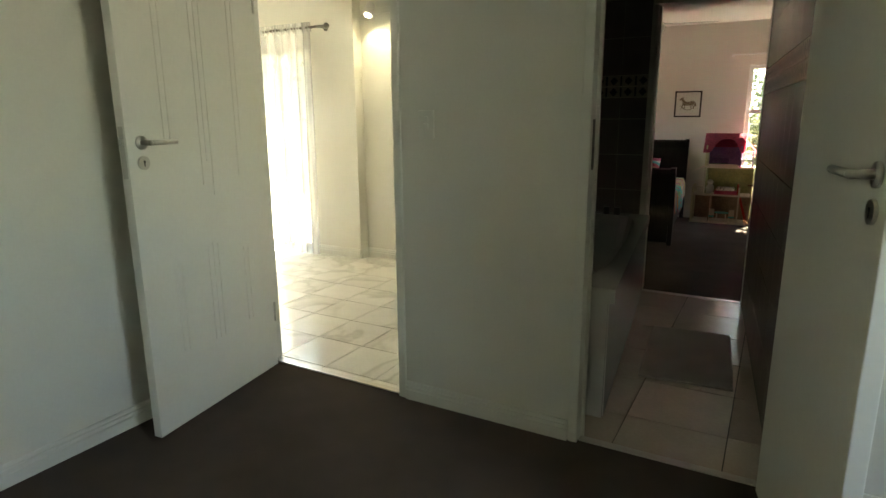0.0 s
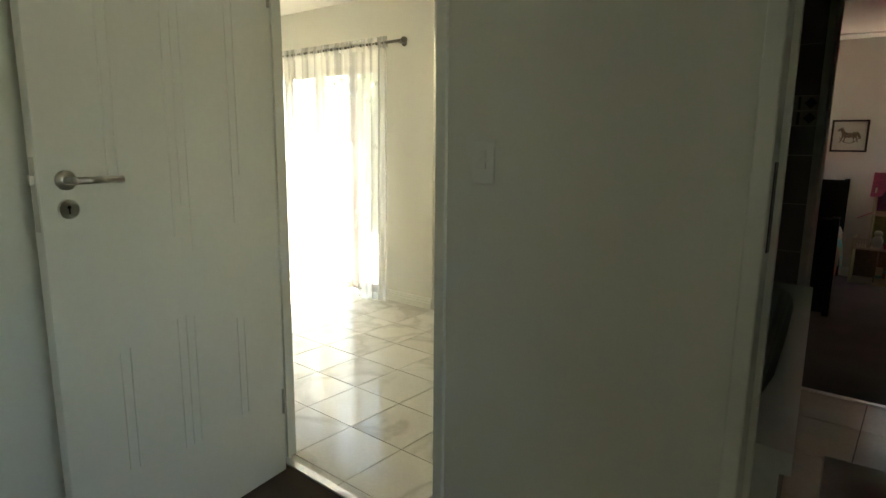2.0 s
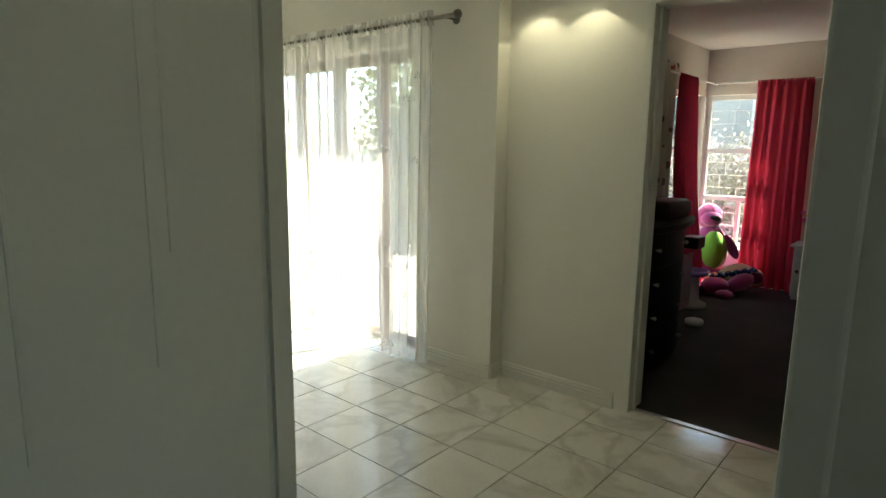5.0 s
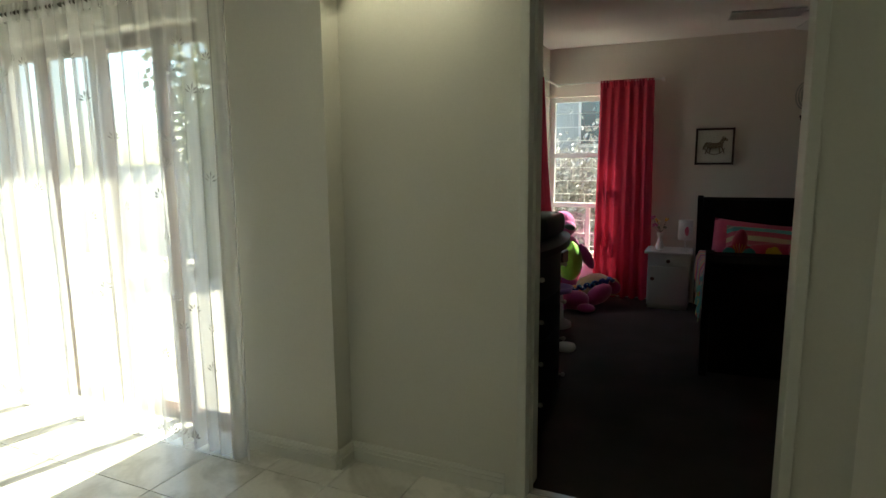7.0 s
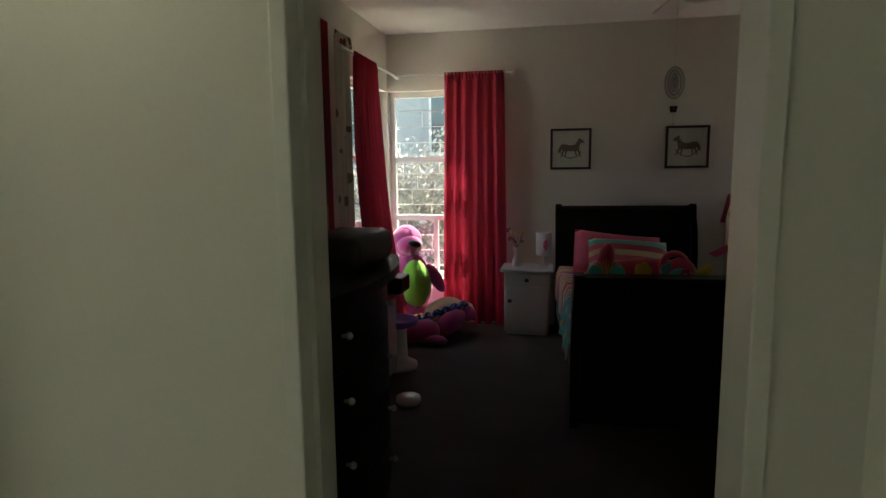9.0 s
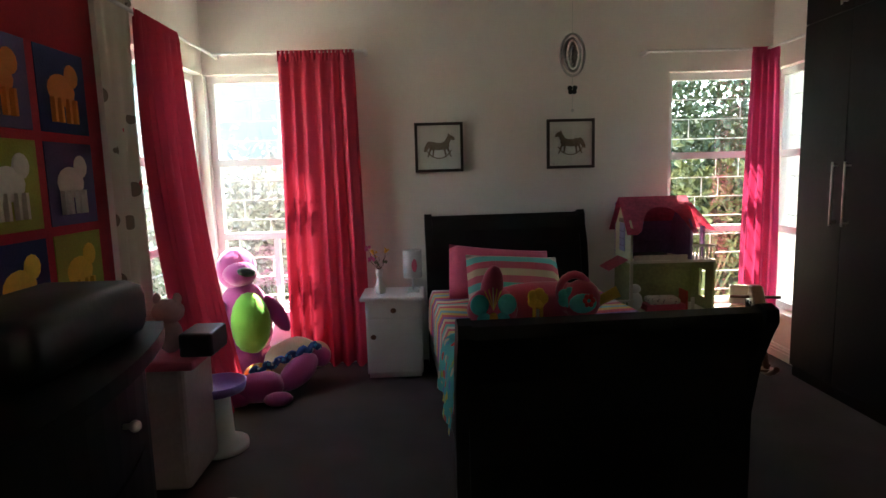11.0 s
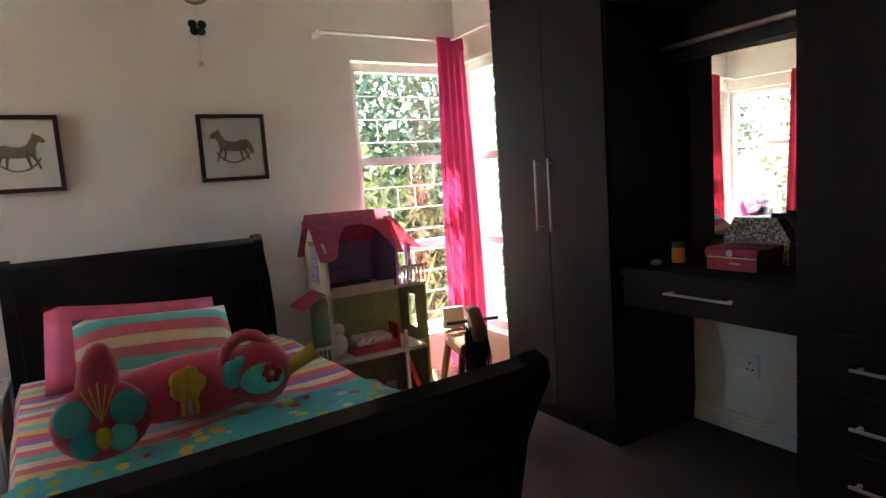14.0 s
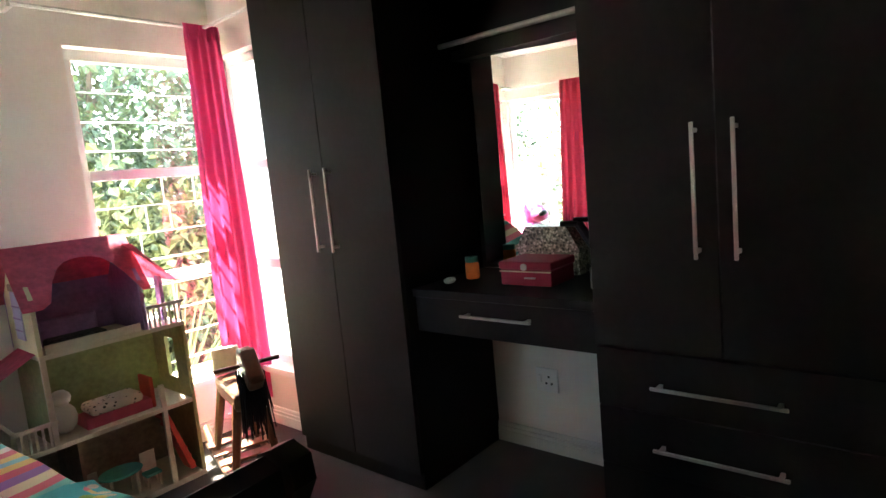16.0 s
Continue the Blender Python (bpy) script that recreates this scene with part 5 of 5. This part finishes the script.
win_ = part("gable_window", B(DX0 + 0.095, DY0 + 0.10, 0.66, DX0 + 0.0995, DY0 + 0.19, 0.82, 0.001), mat("lilac_print", (0.4, 0.36, 0.55), 0.6), dh, "lilac painted window")
for k in range(3):
    part("glazing_bar", B(DX0 + 0.093, DY0 + 0.10, 0.69 + 0.04 * k, DX0 + 0.0949, DY0 + 0.19, 0.694 + 0.04 * k), PURPLE, win_)
part("window_top", B(DX0 + 0.094, DY0 + 0.09, 0.822, DX0 + 0.0995, DY0 + 0.2, 0.845, 0.001), BROWNB, dh)
ym = (DY0 + DY1) / 2
for sgn, nm in ((-1, "roof_front"), (1, "roof_back")):
    b = bmesh.new()
    ye = ym + sgn * (ym - DY0 + 0.03)
    x0, x1 = DX0 + 0.075, DX1 - 0.10
    za, zr = 0.765, 0.965
    if sgn < 0:
        n = 14
        edge = []
        for k in range(n + 1):
            u = k / n
            lift = 0.70 * (1 - abs(2 * (u - 0.2) / 0.72 - 1) ** 3) if 0.2 < u < 0.92 else 0
            edge.append((x0 + (x1 - x0) * u, lift))
        up = []
        for x, lf in edge:
            up.append((b.verts.new((x, ye + (ym - ye) * lf, za + (zr - za) * lf)), b.verts.new((x, ym, zr))))
        for p, q in zip(up, up[1:]):
            b.faces.new((p[0], q[0], q[1], p[1]))
    else:
        b.faces.new([b.verts.new(v) for v in ((x0, ye, za), (x1, ye, za), (x1, ym, zr), (x0, ym, zr))])
    got = bmesh.ops.solidify(b, geom=b.faces[:], thickness=0.01)
    part(nm, b, ROOFP, dh, "pink shingle-printed roof")
b = bmesh.new()
b.faces.new([b.verts.new(v) for v in ((DX1 - 0.125, DY0 + 0.02, 0.93), (DX1 - 0.125, DY1, 0.93), (DX1 + 0.005, DY1, 0.77), (DX1 + 0.005, DY0 + 0.02, 0.77))])
bmesh.ops.solidify(b, geom=b.faces[:], thickness=0.01)
part("porch_roof", b, ROOFP, dh, "small pink porch roof")
part("porch_post", B(DX1 - 0.03, DY0 + 0.1, 0.616, DX1 - 0.018, DY0 + 0.14, 0.79), PURPLE, dh)
b = bmesh.new()
b.faces.new([b.verts.new(v) for v in ((DX0 + 0.10, DY0 + 0.03, 0.62), (DX0 + 0.10, DY1 - 0.06, 0.62), (DX0 - 0.0, DY1 - 0.06, 0.56), (DX0 - 0.0, DY0 + 0.03, 0.56))])
bmesh.ops.solidify(b, geom=b.faces[:], thickness=0.008)
part("awning", b, ROOFP, dh, "pink awning over the side balcony")
for nm, x0, x1, z in (("balcony_rail", DX0, DX0 + 0.12, 0.316), ("balcony_rail", DX1 - 0.12, DX1, 0.616)):
    rl = part(nm, B(x0, DY0 - 0.004, z + 0.07, x1, DY0 + 0.008, z + 0.082), PALEW, dh)
    for k in range(7):
        x = x0 + 0.008 + (x1 - x0 - 0.016) * k / 6
        part("baluster", B(x - 0.003, DY0, z + 0.001, x + 0.003, DY0 + 0.005, z + 0.069), PALEW, rl)
part("post", B(DX0 + 0.10, DY0, 0.316, DX0 + 0.115, DY0 + 0.015, 0.599), PALEW, dh)
part("post", B(DX1 - 0.115, DY0, 0.021, DX1 - 0.10, DY0 + 0.015, 0.40), PALEW, dh)
part("partition", B(DX0 + 0.16, DY0 + 0.02, 0.021, DX0 + 0.17, DY1 - T, 0.299), BROWNB, dh)
st = bmesh.new()
prism(st, [(DX1 - 0.02, 0.03), (DX1 - 0.095, 0.30), (DX1 - 0.11, 0.30), (DX1 - 0.04, 0.03)], 1, DY0 + 0.03, DY0 + 0.10)
stairs = part("staircase", st, mat("red_painted_wood", (0.5, 0.04, 0.03), 0.6), dh, "red toy staircase")
for k in range(7):
    u = k / 6
    part("step", B(DX1 - 0.045 - 0.065 * u, DY0 + 0.03, 0.05 + 0.035 * k, DX1 - 0.02 - 0.065 * u, DY0 + 0.1, 0.056 + 0.035 * k), stairs.data.materials[0], stairs)
bd = thing("toy_bed", "toy bed with a dotted white blanket inside the dolls house", "toy bed", (0.62, 8.0, 0.315))
part("base", B(0.50, 7.94, 0.316, 0.70, 8.05, 0.355, 0.003), PINK, bd)
part("blanket", B(0.515, 7.932, 0.356, 0.675, 8.055, 0.392, 0.014), DOTS, bd, "white blanket with black dots")
part("headboard", B(0.70, 7.94, 0.316, 0.712, 8.05, 0.43, 0.004), stairs.data.materials[0], bd)
b = bmesh.new()
blob(b, (0.455, 8.0, 0.37), (0.04, 0.035, 0.055), 10)
blob(b, (0.455, 8.0, 0.44), (0.03, 0.028, 0.03), 10)
tagged(part("plush_rabbit", b, WHITE, None, "", True), "little white plush animal in the dolls house", "plush toy")
tb = thing("toy_table", "turquoise toy table in the dolls house kitchen", "toy table", (0.58, 8.0, 0.02))
b = bmesh.new()
lathe(b, [(0.065, 0.0), (0.068, 0.004), (0.065, 0.008)], (0.58, 7.98, 0.11))
part("top", b, TEAL, tb)
for dx, dy in ((-0.04, -0.03), (0.04, -0.03), (-0.04, 0.03), (0.04, 0.03)):
    b = bmesh.new()
    rod(b, (0.58 + dx, 7.98 + dy, 0.02), (0.58 + dx, 7.98 + dy, 0.11), 0.005, 6)
    part("leg", b, PALEW, tb)
for x in (0.49, 0.67):
    c = thing("toy_chair", "pale wooden toy chair at the toy table", "toy chair", (x, 7.96, 0.02), "toy chairs")
    part("seat", B(x - 0.025, 7.94, 0.065, x + 0.025, 7.99, 0.075), TEAL, c)
    part("backrest", B(x - 0.025, 7.985, 0.076, x + 0.025, 7.992, 0.15, 0.003), PALEW, c)
    for dx in (-0.02, 0.02):
        for y in (7.945, 7.985):
            part("leg", B(x + dx - 0.003, y - 0.003, 0.02, x + dx + 0.003, y + 0.003, 0.065), PALEW, c)
sf = thing("toy_sofa", "dark patterned toy sofa on the dolls house upper floor", "toy sofa", (0.52, 8.0, 0.615))
part("seat", B(0.44, 7.93, 0.616, 0.60, 8.02, 0.65, 0.008), mat("black_white_fabric", (0.06, 0.06, 0.06), 0.9, vary=0.8, scale=60), sf)
part("backrest", B(0.44, 8.02, 0.616, 0.60, 8.05, 0.71, 0.01), PURPLE, sf)
part("floor_panel", B(0.42, 7.905, 0.6155, 0.69, 7.912, 0.645), PALEW, dh)

for o in (dh, bd, tb, sf, *[q for q in bpy.data.objects if q.name.startswith("toy_chair")], bpy.data.objects["plush_rabbit"]):
    o.location = (0.475 + (o.location.x - 0.56) * 1.22, o.location.y, o.location.z * 1.1) if o.name != "plush_rabbit" else (0.475 - 0.56 * 1.22, 0, 0)
    o.scale = (1.22, 1, 1.1)

# ---- rocking horse ----
rh = thing("rocking_horse", "dark varnished wooden rocking horse with black yarn mane", "rocking horse", (0.98, 7.86, 0))
RHX, RHY = 0.985, 7.83
for dx in (-0.10, 0.10):
    b = bmesh.new()
    n = 12
    tube(b, [(RHX + dx, RHY - 0.30 + 0.60 * k / n, 0.016 + 0.096 * (2 * k / n - 1) ** 2) for k in range(n + 1)], 0.016)
    part("rocker", b, HORSEW, rh)
for y in (-0.16, -0.05, 0.06, 0.17):
    part("foot_slat", B(RHX - 0.13, RHY + y - 0.03, 0.06, RHX + 0.13, RHY + y + 0.03, 0.072, 0.003), HORSEW, rh)
for dx in (-0.07, 0.07):
    for y in (-0.13, 0.13):
        b = bmesh.new()
        rod(b, (RHX + dx * 1.3, RHY + y * 1.2, 0.05), (RHX + dx * 0.6, RHY + y, 0.33), 0.016, 8, 0.022)
        part("leg", b, HORSEW, rh)
part("body", B(RHX - 0.06, RHY - 0.18, 0.30, RHX + 0.06, RHY + 0.17, 0.38, 0.02), HORSEW, rh)
part("seat_back", B(RHX - 0.06, RHY + 0.15, 0.38, RHX + 0.06, RHY + 0.17, 0.50, 0.006), PALEW, rh)
part("neck", box(bmesh.new(), RHX - 0.03, -0.03, 0, RHX + 0.03, 0.07, 0.22, 0.012, pose(0, RHY - 0.17, 0.34, 18, 0, 0)), HORSEW, rh)
part("head", box(bmesh.new(), RHX - 0.032, -0.11, -0.02, RHX + 0.032, 0.05, 0.065, 0.018, pose(0, RHY - 0.22, 0.50, 45, 0, 0)), HORSEW, rh)
b = bmesh.new()
rod(b, (RHX - 0.13, RHY - 0.20, 0.50), (RHX + 0.13, RHY - 0.20, 0.50), 0.009, 10)
part("hand_grip", b, HORSEW, rh)
b = bmesh.new()
r_ = random.Random(6)
for k in range(90):
    x, y = RHX + r_.uniform(-0.05, 0.05), RHY - 0.25 + r_.uniform(-0.03, 0.05)
    z = 0.46 + r_.uniform(-0.03, 0.03)
    rod(b, (x, y, z), (x + r_.uniform(-0.02, 0.02), y - r_.uniform(0.0, 0.03), z - r_.uniform(0.12, 0.24)), 0.003, 4)
mn = part("mane", b, HAIR, rh, "black yarn mane")
mn["kind"] = "stuff"
rh.location, rh.rotation_euler = (0.95, 7.83, 0), (0, 0, radians(-16))
b = bmesh.new()
blob(b, (1.23, 8.14, 0.36), (0.035, 0.03, 0.05), 10)
tagged(part("plush_flower", b, PINK, None, "", True), "small pink toy on the window sill", "toy").location = (0, 0.03, 0.012 - 0.06 + 0.0)

# ---- outside ----
tagged(struct("ground", B(-300, Y3 + 0.22, -0.30, 300, 600, -0.12), GROUND, "garden soil and thin grass"))
b = bmesh.new()
box(b, -300, -300, -0.32, 300, Y3 + 0.22, -0.13)
struct("ground_2", b, PAVING)
struct("paving", B(-9.5, 4.75, -0.125, XW - 0.25, 9.2, -0.05), PAVING, "pale concrete paving outside the glazed doors")
struct("garden_wall", B(-10.0, 9.2, -0.12, -3.4, 9.4, 1.25), PLASTER, "grey rendered garden wall")
struct("roof_slab", B(-9.2, -2.6, H_A + 0.1, 3.4, Y2B + 0.25, H_A + 0.3), PLASTER)
struct("roof_slab_2", B(XW - 0.5, Y2B + 0.25, H_B + 0.1, XA + 0.4, Y3 + 0.5, H_B + 0.3), PLASTER)

hs = thing("house", "grey plastered house with a green fascia across the yard", "house", (-4, 14, -0.12))
part("wall", B(-11, 13.5, -0.12, 0.2, 17, 2.95), PLASTER, hs)
part("fascia", B(-11.3, 13.2, 2.95, 0.5, 13.3, 3.2), GREENP, hs, "green painted fascia")
for r in range(9):
    part("roof_course", B(-11.4, 13.15 + r * 0.3, 3.2 + r * 0.13, 0.6, 13.55 + r * 0.3, 3.3 + r * 0.13), ROOFT, hs)
for x in (-10.0, -8.0, -6.0, -4.6, -2.6, -0.9):
    w = part("window", B(x - 0.55, 13.46, 1.5, x + 0.55, 13.5, 2.75), OUTW, hs, "white framed window")
    for k in range(2):
        part("pane", B(x - 0.5 + k * 0.52, 13.44, 1.56, x - 0.02 + k * 0.52, 13.458, 2.69), mat("dark_window_pane", (0.1, 0.12, 0.12), 0.1) if not bpy.data.materials.get("dark_window_pane") else bpy.data.materials["dark_window_pane"], w)


def foliage(name, label, centre, size, count, leaf, mtl, seed, trunk=True, limbs=6):
    """A tapered trunk with limbs and a crown of many small leaves in uneven clumps."""
    r = random.Random(seed)
    t = thing(name, label, "tree" if trunk else "shrub", (centre[0], centre[1], -0.12))
    cz = centre[2]
    if trunk:
        b = bmesh.new()
        rod(b, (centre[0], centre[1], -0.12), (centre[0] + 0.1, centre[1], cz), 0.13, 9, 0.06)
        for k in range(limbs):
            a = r.uniform(0, 6.28)
            rod(b, (centre[0] + 0.05, centre[1], cz * r.uniform(0.45, 0.95)), (centre[0] + size[0] * 0.7 * math.cos(a), centre[1] + size[1] * 0.7 * math.sin(a), cz + size[2] * r.uniform(0.0, 0.7)), 0.045, 6, 0.012)
        part("trunk", b, BARK, t)
    clumps = [(Vector((r.uniform(-1, 1), r.uniform(-1, 1), r.uniform(-1, 1))), r.uniform(0.15, 0.38)) for _ in range(34)]
    verts, faces = [], []
    for k in range(count):
        c, rad = r.choice(clumps)
        p = c + Vector((r.gauss(0, rad), r.gauss(0, rad), r.gauss(0, rad)))
        p = Vector((centre[0] + p.x * size[0], centre[1] + p.y * size[1], max(-0.1, cz + p.z * size[2])))
        m = Euler((r.uniform(-1.2, 1.2), r.uniform(-1.2, 1.2), r.uniform(0, 6.28))).to_matrix()
        l_, w_ = leaf * r.uniform(0.6, 1.3), leaf * r.uniform(0.18, 0.4)
        i = len(verts)
        verts += [p + m @ Vector(q) for q in ((-l_ / 2, 0, 0), (0, w_, 0.01), (l_ / 2, 0, -0.01), (0, -w_, 0.01))]
        faces.append((i, i + 1, i + 2, i + 3))
    me = bpy.data.meshes.new("crown")
    me.from_pydata([tuple(v) for v in verts], [], faces)
    me.materials.append(mtl)
    ob = new("crown", me)
    ob.parent = t
    ob.matrix_parent_inverse = Matrix.Translation(t.location).inverted()
    ob["kind"] = "stuff"
    return t


foliage("tree", "leafy garden tree beyond the bedroom window", (1.6, 11.2, 2.2), (1.5, 0.9, 1.6), 14000, 0.095, LEAF, 1)
foliage("tree", "leafy garden tree with yellow green leaves", (3.6, 12.2, 2.6), (1.7, 1.0, 2.0), 14000, 0.095, LEAFY, 2)
foliage("tree", "leafy garden tree beyond the bedroom window", (5.2, 10.2, 2.0), (1.2, 1.2, 1.9), 14000, 0.095, LEAF, 3)
foliage("shrub", "dense green shrub below the window", (1.4, 9.9, 0.5), (0.9, 0.5, 0.6), 5000, 0.1, LEAFY, 4, False)
foliage("shrub", "dense green shrub below the window", (3.0, 10.3, 0.6), (1.0, 0.6, 0.7), 5000, 0.1, LEAF, 5, False)
foliage("shrub", "pale dry twiggy shrub in the yard", (-3.1, 11.0, 0.6), (0.9, 0.5, 0.75), 9000, 0.09, TWIG, 6, False)
foliage("tree", "bushy tree beside the hall windows", (-8.2, 11.6, 2.4), (1.6, 1.2, 1.7), 8000, 0.15, LEAF, 7)
foliage("tree", "bushy tree seen past the corner window", (-6.2, 8.2, 1.5), (0.6, 0.6, 1.2), 5000, 0.12, LEAFY, 8)
struct("boundary_wall", B(0.6, 13.6, -0.12, 14, 13.8, 2.0), OUTW, "pale boundary wall behind the trees")
ag = thing("agave", "spiky agave plant outside the window", "plant", (1.25, 9.1, -0.12))
r_ = random.Random(12)
for k in range(26):
    a, e = r_.uniform(0, 6.28), r_.uniform(0.5, 1.35)
    d = Vector((math.cos(a) * math.cos(e), math.sin(a) * math.cos(e), math.sin(e)))
    b = bmesh.new()
    rod(b, Vector((1.25, 9.1, -0.1)), Vector((1.25, 9.1, -0.1)) + d * r_.uniform(0.55, 0.85), 0.025, 5, 0.002)
    part("leaf", b, LEAFY, ag)

# ---- floor tiles ----


def tiles(owner, x0, x1, y0, y1, size_x, size_y, ox, oy, z0, z1, mtl, limit, gap=0.0045):
    """Square floor tiles with recessed joints as parts of a floor."""
    made, cache = 0, {}
    ix0, ix1 = math.floor((x0 - ox) / size_x), math.ceil((x1 - ox) / size_x)
    iy0, iy1 = math.floor((y0 - oy) / size_y), math.ceil((y1 - oy) / size_y)
    for i in range(ix1 - 1, ix0 - 1, -1):
        for j in range(iy0, iy1):
            xa, xb = max(x0, ox + i * size_x + gap / 2), min(x1, ox + (i + 1) * size_x - gap / 2)
            ya, yb = max(y0, oy + j * size_y + gap / 2), min(y1, oy + (j + 1) * size_y - gap / 2)
            if xb - xa < 0.01 or yb - ya < 0.01:
                continue
            key = (round(xb - xa, 3), round(yb - ya, 3))
            if key not in cache:
                b = B(-(xb - xa) / 2, -(yb - ya) / 2, z0, (xb - xa) / 2, (yb - ya) / 2, z1)
                me = bpy.data.meshes.new("tile")
                b.to_mesh(me)
                b.free()
                me.materials.append(mtl)
                cache[key] = me
            ob = new("tile", cache[key])
            ob.parent = owner
            ob.location = ((xa + xb) / 2, (ya + yb) / 2, 0)
            made += 1
    return made


hall_floor = bpy.data.objects["floor_hall_bed"]
hall_floor["label"] = "veined white marble tile floor"
tiles(hall_floor, -8.98, -0.402, Y1 + 0.05, Y2 + 0.04, 0.32, 0.32, -1.90, 3.39, -0.006, 0.0, MARBLE, 300)
bath_floor = bpy.data.objects["floor_bath_bed"]
bath_floor["label"] = "beige tiled bathroom floor"
tiles(bath_floor, -0.39, 1.115, Y1 + 0.05, Y2 + 0.03, 0.40, 0.40, 0.56, 2.66, -0.006, 0.0, BTILE, 300)


def wall_tiles(owner, axis, lo, hi, at, out, z1, holes, tw=0.2, th=0.25):
    """Wall tiles of one size on a plane, with a band of border tiles at about eye height."""
    cache = {}
    z = 0.002
    while z < z1 - 0.01:
        band = 1.395 < z < 1.5
        h = 0.075 if band else th
        if z < 1.43 < z + h and not band:
            h = max(0.02, 1.40 - z)
        h = min(h, z1 - z)
        a = lo
        while a < hi - 0.01:
            w = min(tw, hi - a)
            if not any(ha - 0.005 < a + w / 2 < hb + 0.005 and za - 0.005 < z + h / 2 < zb + 0.02 for ha, hb, za, zb in holes):
                key = (round(w, 3), round(h, 3), band)
                if key not in cache:
                    g = 0.0015
                    b = B(g, 0, g, w - g, 0.006, h - g) if axis == 0 else B(0, g, g, 0.006, w - g, h - g)
                    me = bpy.data.meshes.new("tile")
                    b.to_mesh(me)
                    b.free()
                    me.materials.append(DECO2 if band else WTILE)
                    cache[key] = me
                ob = new("tile", cache[key])
                ob.parent = owner
                ob.location = (a, at + (out * 0.0065 if out < 0 else 0.0005), z) if axis == 0 else (at + (out * 0.0065 if out < 0 else 0.0005), a, z)
                if band:
                    b = bmesh.new()
                    for c0 in (w * 0.25, w * 0.75):
                        if axis == 0:
                            box(b, -0.02, -0.0005, -0.02, 0.02, 0.007, 0.02, 0, pose(a + c0, ob.location.y, z + h / 2, 0, 45, 0))
                            box(b, a + c0 + w * 0.22, ob.location.y - 0.0005, z + 0.006, a + c0 + w * 0.28, ob.location.y + 0.007, z + h - 0.006)
                        else:
                            box(b, -0.0005, -0.02, -0.02, 0.007, 0.02, 0.02, 0, pose(ob.location.x, a + c0, z + h / 2, 45, 0, 0))
                            box(b, ob.location.x - 0.0005, a + c0 + w * 0.22, z + 0.006, ob.location.x + 0.007, a + c0 + w * 0.28, z + h - 0.006)
                    part("border_motif", b, DECO, owner)
            a += tw
        z += h


wall_tiles(bpy.data.objects["wall_north_of_bathroom"], 0, -0.39, 1.11, Y2, -1, H_A, [(D3[0], D3[1], 0, 2.035)])
wall_tiles(bpy.data.objects["wall_bath_east"], 1, Y1B + 0.02, Y2 - 0.01, 1.12, -1, H_A, [])

bpy.data.objects["wall_bath_east"].matrix_world = Matrix.Translation((1.12, Y1B, 0)) @ Matrix.Rotation(radians(5.5), 4, "Z") @ Matrix.Translation((-1.12, -Y1B, 0))
